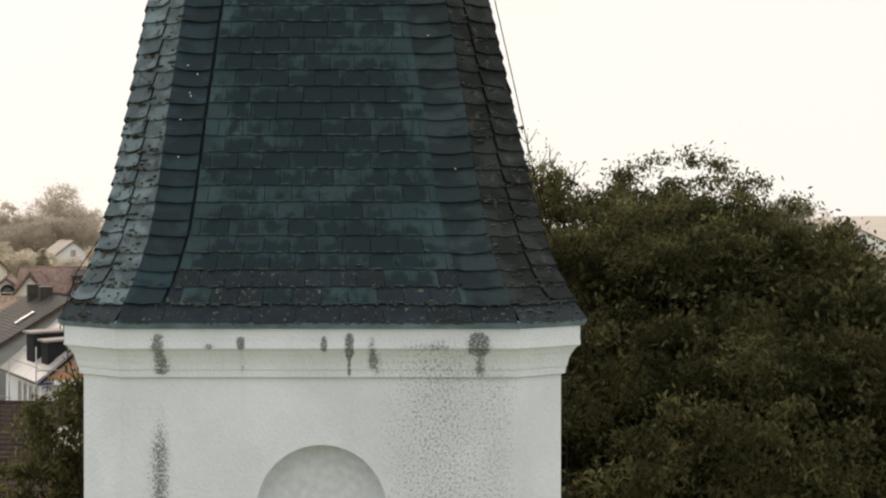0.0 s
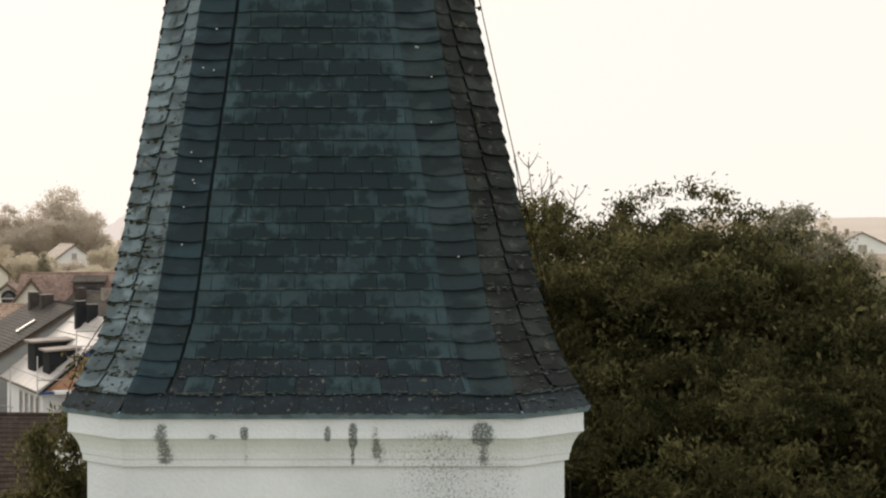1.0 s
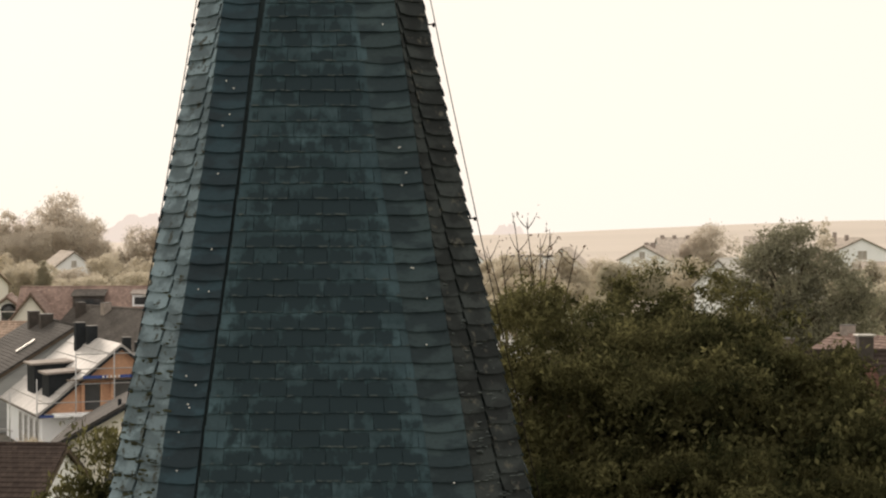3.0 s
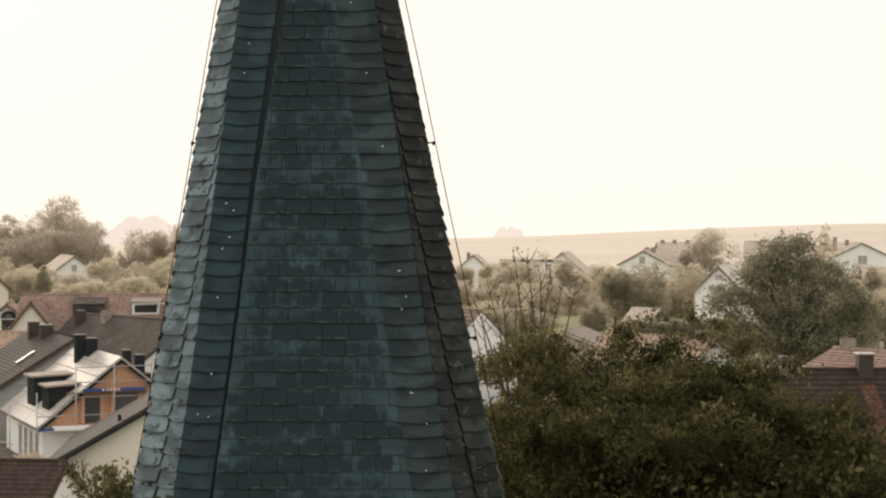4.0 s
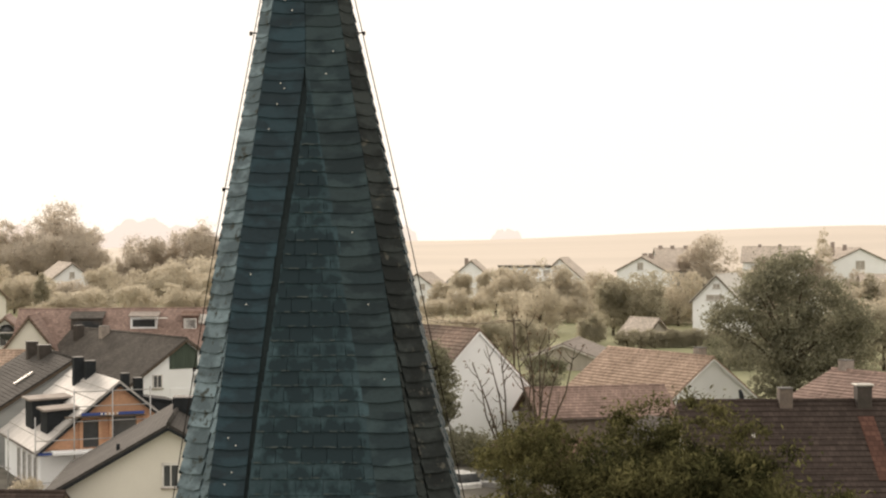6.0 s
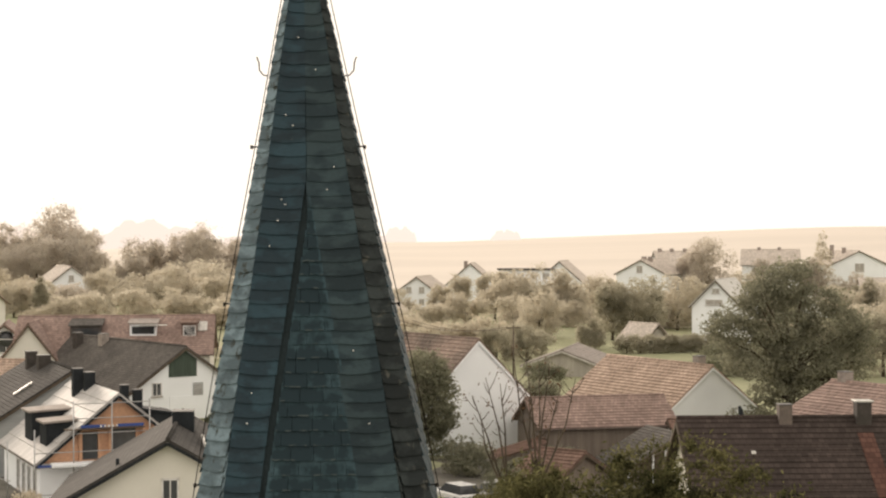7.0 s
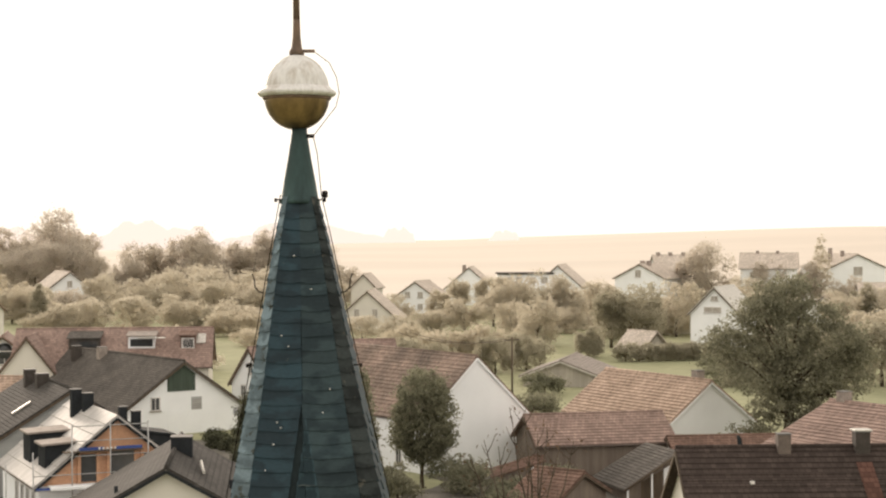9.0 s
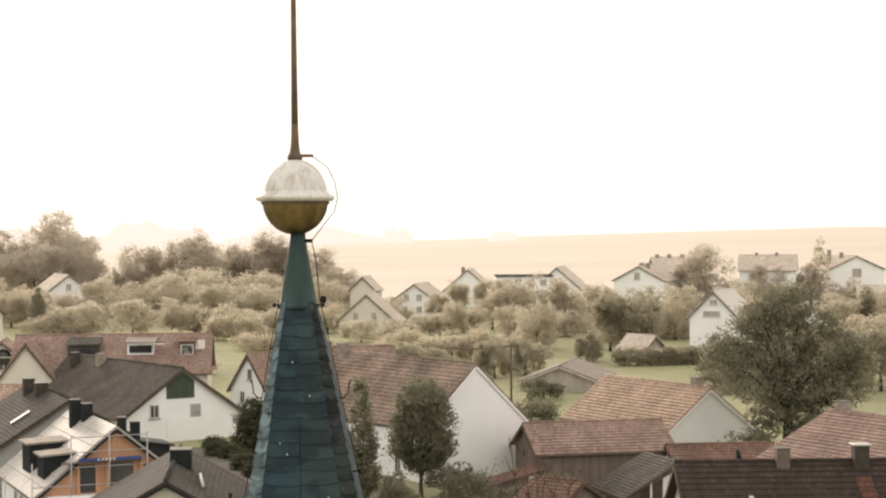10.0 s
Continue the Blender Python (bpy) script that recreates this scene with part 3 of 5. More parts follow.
for k in range(8):
    seen = k in (0, 1, 7)
    for row, (z0, z1) in enumerate(zip(ZS, ZS[1:])):
        h0, h1 = side_half(k, z0), side_half(k, z1)
        if h0 < 0.02:
            continue
        strip = 0.245 + 0.05 * smooth((z0 - 16) / 3)
        fine = 0.5 + 0.5 * smooth((19 - z0) / 4)
        if row == 0:                                   # eaves course, straight across
            n = max(2, round(2 * h0 / 0.30))
            for i in range(n):
                a0, a1 = -h0 + 2 * h0 * i / n, -h0 + 2 * h0 * (i + 1) / n
                lay(k, "eaves_slate", M_eaves, slate_piece(k, (a0 + 0.002, a1 - 0.002), (a0 * h1 / h0, a1 * h1 / h0), z0, z1, lift=0.03, rough_edge=0.008), seen)
            continue
        if k % 2 == 0:
            # broad side: a plain field between two bands of hip slates
            f0, f1 = h0 - strip, h1 - strip
            if f0 > 0.02:
                n = max(1, round(2 * f0 / 0.178 + rs.uniform(-0.3, 0.3)))
                off = (0.5 if row % 2 else 0.0) + rs.uniform(-0.12, 0.12)
                cuts = [-1.0] + sorted(c for c in [-1 + 2 * (i + off) / n + rs.uniform(-0.10, 0.10) / n for i in range(0, n + 1)] if -1 + 0.35 / n < c < 1 - 0.35 / n) + [1.0]
                g = max(f1, 0.01)
                # gap left of the field bares the dark core, standing in for shade
                gap = 0.014 + 0.032 * smooth((z0 - 15.0) / 2.5) + rs.uniform(0, 0.005)
                for c0, c1 in zip(cuts, cuts[1:]):
                    lay(k, "slate", M_eaves if row < 3 and rs.random() < 0.75 else M_slate, slate_piece(k, ((c0 if c0 > -1 else -1 + gap / f0) * f0 + 0.003, c1 * f0 - 0.003), ((c0 if c0 > -1 else min(0, -1 + gap / g)) * g, c1 * g), z0, z1, lift=0.016 + rs.uniform(0, 0.006),
                                                         tilt=rs.uniform(-0.004, 0.004), half=f0), seen and laid["slate"] < 300)
                    laid["slate"] += seen
            for side in (-1, 1):
                w0, w1 = min(strip, h0), min(strip, h1)
                lap = min(0.03, f0) if f0 > 0 and side > 0 else -rs.uniform(0.002, 0.006) if side < 0 and z0 < 19.4 else 0.0
                lo = sorted((side * h0 * 1.004, side * (h0 - w0 - lap)))
                hi = sorted((side * h1 * 1.004, side * (h1 - w1 - lap)))
                j = rs.uniform(-0.03, 0.03)
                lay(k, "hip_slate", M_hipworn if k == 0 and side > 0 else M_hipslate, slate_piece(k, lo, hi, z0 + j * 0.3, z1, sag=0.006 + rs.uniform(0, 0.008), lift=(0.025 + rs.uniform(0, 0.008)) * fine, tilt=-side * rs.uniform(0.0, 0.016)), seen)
        else:
            # canted side: the outer band laps over the inner one
            out_side = -1 if k == 7 else 1
            w = min(0.25, 2 * h0)
            edge0, edge1 = h0 - w, h1 - min(0.25, 2 * h1)
            if edge0 > -h0 + 0.012:
                lo = sorted((-out_side * h0 * 1.01, out_side * (edge0 - 0.014)))
                hi = sorted((-out_side * h1 * 1.01, out_side * (edge1 - 0.014)))
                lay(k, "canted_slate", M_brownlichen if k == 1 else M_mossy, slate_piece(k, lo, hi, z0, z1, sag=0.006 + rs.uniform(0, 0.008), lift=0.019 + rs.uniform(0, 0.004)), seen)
            lo = sorted((out_side * h0 * 1.01, out_side * edge0))
            hi = sorted((out_side * h1 * 1.01, out_side * edge1))
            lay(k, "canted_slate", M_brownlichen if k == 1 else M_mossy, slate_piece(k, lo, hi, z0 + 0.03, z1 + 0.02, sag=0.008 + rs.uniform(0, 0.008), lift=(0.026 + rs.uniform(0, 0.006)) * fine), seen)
for mname, (V, F, U) in joined.items():
    piece_uv(tagged(mesh_object("slating", V, F, bpy.data.materials[mname], tower), kind="stuff"), U)

# cushions of moss and crusts of lichen on the lower edges of the slates
rm = random.Random(41)


def cushions(name, label, material, sides, density, size, reach):
    V, F = [], []
    for k in sides:
        for row, (z0, z1) in enumerate(zip(ZS, ZS[1:])):
            h0 = side_half(k, z0)
            n = int(density(row) * 2 * h0 / 0.1 + rm.random())
            for i in range(n):
                s, z = rm.uniform(-1, 1) * h0 * 0.97, z0 + abs(rm.gauss(0, reach)) * (z1 - z0) - 0.008
                a, b = rm.uniform(0.4, 2.4) * size, rm.uniform(0.2, 0.6) * size
                o = len(V)
                turns = [(math.cos(q), math.sin(q), rm.uniform(0.7, 1.25)) for q in (0.3, 1.35, 2.4, 3.45, 4.5, 5.55)]
                V.extend(side_point(k, s + a * c * e, z + b * d * e, 0.012) for c, d, e in turns)
                V.append(side_point(k, s, z, 0.031 + rm.uniform(0, 0.008)))
                F.extend((o + j, o + (j + 1) % 6, o + 6) for j in range(6))
    tagged(mesh_object(name, V, F, material, tower), label, kind="stuff")


cushions("moss", "dark cushions of moss on the slates", M_moss, (7,), lambda row: 4.0 * max(0.0, 1 - row / 24), 0.024, 0.26)
cushions("lichen", "pale crusts of lichen on the slates", M_crust, (0, 1, 7), lambda row: 4.0 if row < 2 else 1.6 if row < 3 else 0.5 if row < 5 else 0.0, 0.017, 0.13)
cushions("lichen", "pale crusts of lichen on the slates", M_crust, (1,), lambda row: 3.5 * max(0.0, 1 - row / 24), 0.017, 0.4)

# copper cap, gilded ball, rod
TX = spire(20.27)[2] - 0.008
part("cap", lathe([(0.150, 20.235), (0.152, 20.262), (0.138, 20.275), (0.118, 20.40), (0.088, 20.56), (0.066, 20.70), (0.057, 20.76), (0.057, 20.80)], 24, (TX, 0)), M_copper, tower, "verdigris copper cone")
BX = TX - 0.018
half = [(0.243 * math.sin(q), 21.03 - 0.25 * math.cos(q)) for q in np.linspace(0.25, math.pi / 2, 10)]
part("ball_lower_half", lathe(half, 40, (BX, 0)), M_brass, tower, "tarnished gilded lower half of ball")
half = [(0.243 * math.cos(q), 21.055 + 0.285 * math.sin(q)) for q in np.linspace(0, math.pi / 2 - 0.12, 10)]
part("ball_upper_half", lathe(half, 40, (BX, 0)), M_silver, tower, "white flaking upper half of ball")
part("ball_rim", lathe([(0.235, 21.025), (0.272, 21.028), (0.284, 21.038), (0.292, 21.048), (0.290, 21.062), (0.278, 21.074), (0.262, 21.080), (0.248, 21.098), (0.235, 21.105)], 40, (BX, 0)), M_silver, tower, "projecting rim round the ball")
# added dark ring: its colour gives the shadow below the rim
part("ball_seam", lathe([(0.20, 21.000), (0.249, 21.004), (0.256, 21.014), (0.250, 21.026), (0.20, 21.028)], 40, (BX, 0)), M_rod, tower, "dark ring for the shadowed groove under the rim")
part("collar", lathe([(0.055, 21.335), (0.056, 21.36), (0.050, 21.375), (0.042, 21.382), (0.036, 21.41), (0.030, 21.47), (0.027, 21.55), (0.026, 21.60)], 16, (BX, 0)), M_rod, tower)
part("rod", tube([(BX, 0, 21.5), (BX - 0.004, 0, 22.2), (BX - 0.012, 0, 23.6)], [0.027, 0.021, 0.016], 10), M_rod, tower, "tall rusty iron finial rod")
part("rod_clamp", boxed((BX + 0.075, 0, 21.365), (0.12, 0.035, 0.022)), M_rod, tower)
part("cap_clamp", boxed((BX + 0.085, -0.01, 20.735), (0.085, 0.03, 0.028)), M_wire, tower)

# lightning conductors down both sides, on small brackets
for side in (-1, 1):
    pts = []
    if side > 0:
        pts += [(BX + 0.12, 0, 20.735), (BX + 0.15, 0, 20.60)]
    for z in np.linspace(20.30, 13.0, 22):
        a, b, dx = spire(z)
        pts.append((dx + side * (b + (0.040 if side > 0 else 0.026) + 0.034 * smooth((20.3 - z) / 3.5)), -a * 0.75, z))
    a, b, dx = spire(12.46)
    pts += [(side * (b - 0.03), -a * 0.8, 12.74), (side * (b + 0.03), -a * 0.8, 12.56), (side * (b + 0.07), -a * 0.82, 12.44), (side * 1.74, -1.2, 12.15), (side * 1.66, -1.2, 11.9), (side * 1.65, -1.2, 9.0)]
    wire = part("lightning_conductor", tube(pts, 0.0038, 5), M_wire, tower)
    for z in (20.26, 19.05, 17.9, 16.6, 15.2, 13.75, 12.72):
        a, b, dx = spire(z)
        q = tube([(dx + side * (b - 0.02), -a * 0.75, z), (dx + side * (b + 0.066), -a * 0.75, z + 0.005)], 0.006, 5)
        box(q, (dx + side * (b + 0.06), -a * 0.75, z), (0.02, 0.02, 0.028))
        part("bracket", q, M_wire, wire)
    a, b, dx = spire(19.62)
    hx = dx + side * (b + 0.034)
    part("roof_hook", tube([(hx, -a * 0.7, 19.58), (hx + side * 0.035, -a * 0.7, 19.585), (hx + side * 0.065, -a * 0.7, 19.62), (hx + side * 0.07, -a * 0.7, 19.68), (hx + side * 0.085, -a * 0.7, 19.72)], 0.0055, 5), M_wire, wire)
knot = lathe([(0.012, 20.275), (0.022, 20.285), (0.022, 20.32), (0.012, 20.33)], 10, (TX + 0.19, -0.05))
part("conductor_joint", knot, M_wire, tower)
loop = [(BX + 0.125, 0, 20.74), (BX + 0.20, 0, 20.84), (BX + 0.29, -0.02, 20.95), (BX + 0.315, -0.02, 21.05), (BX + 0.295, -0.02, 21.17), (BX + 0.24, 0, 21.28), (BX + 0.13, 0, 21.36)]
part("ball_wire", tube(loop, 0.0035, 5), M_wire, tower)

# nail heads that catch the light
for i in range(38):
    z = rs.uniform(12.7, 20.0)
    a, b, _ = spire(z)
    strip = 0.25
    s = rs.choice((-1, 1)) * (a - rs.uniform(0.08, 0.17))
    nb = bmesh.new()
    bmesh.ops.create_uvsphere(nb, u_segments=6, v_segments=4, radius=0.006, matrix=Matrix.Translation(side_point(0, s, z, 0.034)))
    part("nail", nb, M_nail, tower)

# ---------------------------------------------------------------- trees


def leaf_mesh(name, centres, size, material, parent, seed, droop=0.3, aspect=0.5):
    """A crown: a small folded leaf at each centre, turned at random."""
    r = np.random.default_rng(seed)
    n = len(centres)
    d = r.normal(size=(n, 3))
    d[:, 2] -= droop
    d /= np.linalg.norm(d, axis=1)[:, None]
    e = np.cross(d, r.normal(size=(n, 3)))
    e /= np.linalg.norm(e, axis=1)[:, None] + 1e-9
    s = size * r.uniform(0.6, 1.4, size=(n, 1))
    nrm = np.cross(d, e)
    v = np.stack([centres - d * s, centres + e * s * aspect + nrm * s * 0.15, centres + d * s, centres - e * s * aspect + nrm * s * 0.15], 1).reshape(-1, 3)
    me = bpy.data.meshes.new(name)
    me.vertices.add(4 * n)
    me.vertices.foreach_set("co", v.astype(np.float32).ravel())
    me.loops.add(4 * n)
    me.loops.foreach_set("vertex_index", np.arange(4 * n, dtype=np.int32))
    me.polygons.add(n)
    me.polygons.foreach_set("loop_start", np.arange(0, 4 * n, 4, dtype=np.int32))
    me.update(calc_edges=True)
    me.materials.append(material)
    ob = new(name, me)
    ob.parent = parent
    return ob


def crown_points(blobs, clumps, per, spread, seed, shell=0.55, flat=0.75):
    """Leaf places in clumps that sit near the skin of some ellipsoids."""
    r = np.random.default_rng(seed)
    vol = np.array([b[3] * b[4] * b[5] for b in blobs]) ** 0.67
    which = r.choice(len(blobs), size=clumps, p=vol / vol.sum())
    b = np.array(blobs)[which]
    d = r.normal(size=(clumps, 3))
    d /= np.linalg.norm(d, axis=1)[:, None]
    rad = r.uniform(shell, 1.06, size=(clumps, 1)) ** 0.8
    c = b[:, :3] + d * b[:, 3:6] * rad
    k = r.normal(size=(clumps, per, 3)) * (spread * r.uniform(0.5, 1.5, size=(clumps, 1, 1)))
    k[:, :, 2] *= flat
    return (c[:, None, :] + k).reshape(-1, 3), c


def tree(name, label, at, trunk_h, trunk_r, blobs, clumps, per, spread, leaf, material, seed, limbs=14, group="", shell=0.55, droop=0.3, flat=0.75, aspect=0.5):
    """Trunk, limbs that reach into the crown, and a crown of single leaves. blobs: x, y, z and radii, from the foot."""
    t = thing(name, at, label, "tree", group)
    pts, cs = crown_points(blobs, clumps, per, spread, seed, shell, flat)
    r = random.Random(seed)
    bm = tube([(0, 0, -0.5), (0.03 * trunk_h * r.uniform(-1, 1), 0, trunk_h * 0.5), (0, 0.02 * trunk_h, trunk_h), (0, 0, trunk_h * 1.4)], [trunk_r * 1.25, trunk_r, trunk_r * 0.75, trunk_r * 0.3], 9)
    part("trunk", bm, M_bark, t)
    for i in range(limbs):
        c = Vector(cs[r.randrange(len(cs))])
        z0 = trunk_h * r.uniform(0.7, 1.3)
        m = Vector((c.x * 0.45, c.y * 0.45, z0 + (c.z - z0) * 0.6))
        tube([(0, 0, z0), m, c], [trunk_r * 0.42, trunk_r * 0.2, trunk_r * 0.06], 5, bm := bmesh.new())
        part("limb", bm, M_bark, t)
    leaf_mesh("crown", pts, leaf, material, t, seed, droop, aspect)
    return t


# ---------------------------------------------------------------- houses


at_far = False


def window(parent, at, size, facing, frame_mat=None, bars=1):
    """A window set in a wall of a house: frame, pane and glazing bar. facing: 0 front gable, -1 left wall, 1 right wall."""
    w, h = size
    m = Matrix.Translation(at) @ pose(0, 0, 0, 0, 0, {0: 0, -1: -90, 1: 90}[facing])
    bm = bmesh.new()
    for c, s in (((0, -0.03, h / 2 - 0.05), (w, 0.10, 0.10)), ((0, -0.03, -h / 2 + 0.05), (w, 0.10, 0.10)), ((-w / 2 + 0.05, -0.03, 0), (0.10, 0.10, h)), ((w / 2 - 0.05, -0.03, 0), (0.10, 0.10, h))):
        box(bm, c, s, m)
    for i in range(bars):
        box(bm, ((i + 1) / (bars + 1) * w - w / 2, -0.025, 0), (0.07, 0.08, h - 0.1), m)
    win = part("window", bm, frame_mat or M_frame, parent)
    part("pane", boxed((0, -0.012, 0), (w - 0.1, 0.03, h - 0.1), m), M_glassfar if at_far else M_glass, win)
    part("sill", boxed((0, -0.09, -h / 2 - 0.03), (w + 0.16, 0.16, 0.06), m), M_chimgrey, win)
    return win


def chimney(parent, x, y, z0, z1, wx=0.7, wy=0.7, material=None, cap=True):
    c = part("chimney", boxed((x, y, (z0 + z1) / 2), (wx, wy, z1 - z0), bevel=0.02), material or M_chim, parent)
    if cap:
        part("chimney_cap", boxed((x, y, z1 + 0.03), (wx + 0.06, wy + 0.06, 0.05), bevel=0.015), M_capdark, c)


def house(name, label, apex, ridge_to, half, eave_z, base, wall, roof, category="house", over=0.45, thick=0.16, gable_wins=(), left_wins=(), right_wins=(), chimneys=(),
          verge=None, gable=None, ridge_line=True, step=0.42, lap=0.06):
    """A house under a saddle roof: apex of the gable, the ridge's other end, half the gable's width, the height of the eaves."""
    ux, uy = ridge_to[0] - apex[0], ridge_to[1] - apex[1]
    L = math.hypot(ux, uy)
    h = thing(name, (apex[0], apex[1], base), label, category, turn=math.degrees(math.atan2(-ux, uy)))
    zr, ze, w = apex[2] - base, eave_z - base, half
    # walls as a closed shell under the roof
    out = [(-w, 0, -0.6), (w, 0, -0.6), (w, 0, ze), (0, 0, zr), (-w, 0, ze)]
    V = out + [(x, L, z) for x, _, z in out]
    F = [(0, 1, 2, 3, 4), (9, 8, 7, 6, 5), (1, 6, 7, 2), (5, 0, 4, 9)]
    mesh_object("wall", V, F, wall, h)
    if gable:
        zg, gm = gable
        wz = w * (zr - zg) / (zr - ze)
        mesh_object("gable_field", [(-wz + 0.05, -0.04, zg), (wz - 0.05, -0.04, zg), (0, -0.04, zr - 0.08), (-wz + 0.05, 0.02, zg), (wz - 0.05, 0.02, zg), (0, 0.02, zr - 0.08)],
                    [(0, 1, 2), (5, 4, 3), (0, 3, 4, 1), (1, 4, 5, 2), (2, 5, 3, 0)], gm, h)
    # two roof slopes with thickness and overhang
    slope = (zr - ze) / w
    n = Vector((slope, 0, 1)).normalized() * thick
    for s in (-1, 1):
        xe, zl = s * (w + over), ze - over * slope
        a = [(0, -over, zr), (xe, -over, zl), (xe, L + over, zl), (0, L + over, zr)]
        b = [(x + s * n.x * (0 if x == 0 else 1), y, z + (n.z if x else thick * math.sqrt(1 + slope * slope))) for x, y, z in a]
        count = max(4, round(math.hypot(w + over, zr - zl) / step))
        V = [(x, y, z + 0.02) for x, y, z in a]
        for i in range(count + 1):                     # courses, each lapping over the one below it
            f = i / count
            for up in (0.0, lap):
                V += [(b[0][0] + (b[1][0] - b[0][0]) * f, y, b[0][2] + (b[1][2] - b[0][2]) * f + 0.02 + up) for y in (-over, L + over)]
        F = [(0, 1, 2, 3)]
        for i in range(count):
            p, q = 4 + 4 * i, 4 + 4 * (i + 1)
            F += [(p, q + 2, q + 3, p + 1), (q, q + 1, q + 3, q + 2)]
        e = 4 + 4 * count
        F += [(1, 2, e + 1, e), (0, 4, 5, 3)] + [(0, 1, e, 4), (3, 5, e + 1, 2)]
        mesh_object("roof_slope", V, F, roof, h)
        vb = bmesh.new()
        p0, p1 = Vector((0, -over - 0.03, zr - 0.06)), Vector((xe, -over - 0.03, zl - 0.06))
        d = (p1 - p0)
        ang = math.atan2(d.z, d.x)
        box(vb, (0, 0, 0), (d.length, 0.06, 0.17), Matrix.Translation((p0 + p1) / 2) @ Matrix.Rotation(-ang, 4, "Y"))
        part("verge_board", vb, verge or M_timber, h)
        part("gutter", tube([(xe + s * 0.05, -over, zl + 0.05), (xe + s * 0.05, L + over, zl + 0.05)], 0.06, 6), M_chimold, h)
    if ridge_line:
        part("ridge_tiles", tube([(0, -over, zr + thick * 1.25), (0, L + over, zr + thick * 1.25)], 0.13, 8), roof, h)
    for x, z, ww, wh in gable_wins:
        window(h, (x, -0.001, z), (ww, wh), 0)
    for y, z, ww, wh in left_wins:
        window(h, (-w - 0.001, y, z), (ww, wh), -1)
    for y, z, ww, wh in right_wins:
        window(h, (w + 0.001, y, z), (ww, wh), 1)
    for c in chimneys:
        x, y, top, wx, cm = c
        chimney(h, x, y, zr - abs(x) * slope - 0.6, zr + top, wx, wx, cm)
    return h


def dormer(h, x0, x1, y, wide, z_front0, z_front1, z_back, body, roof, face_win=True):
    """A flat-topped dormer on the slope towards -x or +x: front face at x0, running back to x1 under the roof."""
    bm = bmesh.new()
    V = [bm.verts.new(p) for p in ((x0, y - wide / 2, z_front0), (x0, y + wide / 2, z_front0), (x0, y + wide / 2, z_front1), (x0, y - wide / 2, z_front1),
                                   (x1, y - wide / 2, z_front0), (x1, y + wide / 2, z_front0), (x1, y + wide / 2, z_back), (x1, y - wide / 2, z_back))]
    for f in ((0, 1, 2, 3), (7, 6, 5, 4), (0, 3, 7, 4), (1, 5, 6, 2), (2, 6, 7, 3), (0, 4, 5, 1)):
        bm.faces.new([V[i] for i in f])
    d = part("dormer", bm, body, h)
    s = 1 if x0 > x1 else -1
    o = s * 0.25
    bm = bmesh.new()
    V = [bm.verts.new((x + (o if x == x0 else 0), y + e * (wide / 2 + 0.2), z + dz)) for dz in (0.01, 0.14) for x, z in ((x0, z_front1), (x1, z_back)) for e in (-1, 1)]
    for f in ((0, 1, 3, 2), (6, 7, 5, 4), (0, 4, 5, 1), (1, 5, 7, 3), (3, 7, 6, 2), (2, 6, 4, 0)):
        bm.faces.new([V[i] for i in f])
    part("dormer_roof", bm, roof, d)
    if face_win:
        part("dormer_pane", boxed((x0 + s * 0.02, y, (z_front0 + z_front1) / 2), (0.05, wide - 0.5, (z_front1 - z_front0) * 0.6)), M_glass, d)
    return d


# gravelled yards and lane between the houses
M_gravel = mat("trodden_gravel", (0.17, 0.16, 0.14), (0.11, 0.105, 0.09), scale=0.4, rough=0.95, fine=4, bump=0.3, dist=0.1, spec=0.1)
for x0, y0, dx, dy, label in ((-34, 104, 3.6, 5.2, "dark gravel yard between the village houses"), (-1.5, 100, 3.4, 3.4, "trodden gravel farmyard round the sheds")):
    V = []
    for j in range(13):
        for i in range(9):
            x, y = x0 + i * dx + 2.0 * math.sin(j * 1.3), y0 + j * dy
            V.append((x, y, ground_z(x, y) + 0.03))
    F = [(j * 9 + i, j * 9 + i + 1, j * 9 + i + 10, j * 9 + i + 9) for j in range(12) for i in range(8)]
    tagged(mesh_object("pavement", V, F, M_gravel), label, "yard", kind="structure")

# the farmstead behind the tower
house("barn", "long white barn with a mossy red tiled roof", (3.1, 145.0, 9.4), (-9.5, 162.9), 5.6, 4.3, -0.9, M_white, M_barntile, "barn", lap=0.085, left_wins=[(3.5, 2.2, 0.9, 1.7)],
      gable_wins=(), chimneys=[(-0.4, 20.5, 0.9, 0.9, M_chimgrey)], over=0.1, verge=M_white)
tile_house = house("farmhouse", "white farmhouse under a pale mossy tiled roof", (25.0, 158.0, 6.1), (16.8, 172.7), 5.2, 2.2, -0.5, M_white, M_paletile, "house", lap=0.09, over=0.12, verge=M_white, chimneys=[(0.5, 2.6, 0.9, 0.9, M_chimgrey)])
house("open_shed", "low timber shed with red tiled roof", (7.3, 143.0, 4.6), (18.5, 145.5), 3.6, 2.7, -0.5, M_darkwall, M_redtile, "shed", over=0.4)


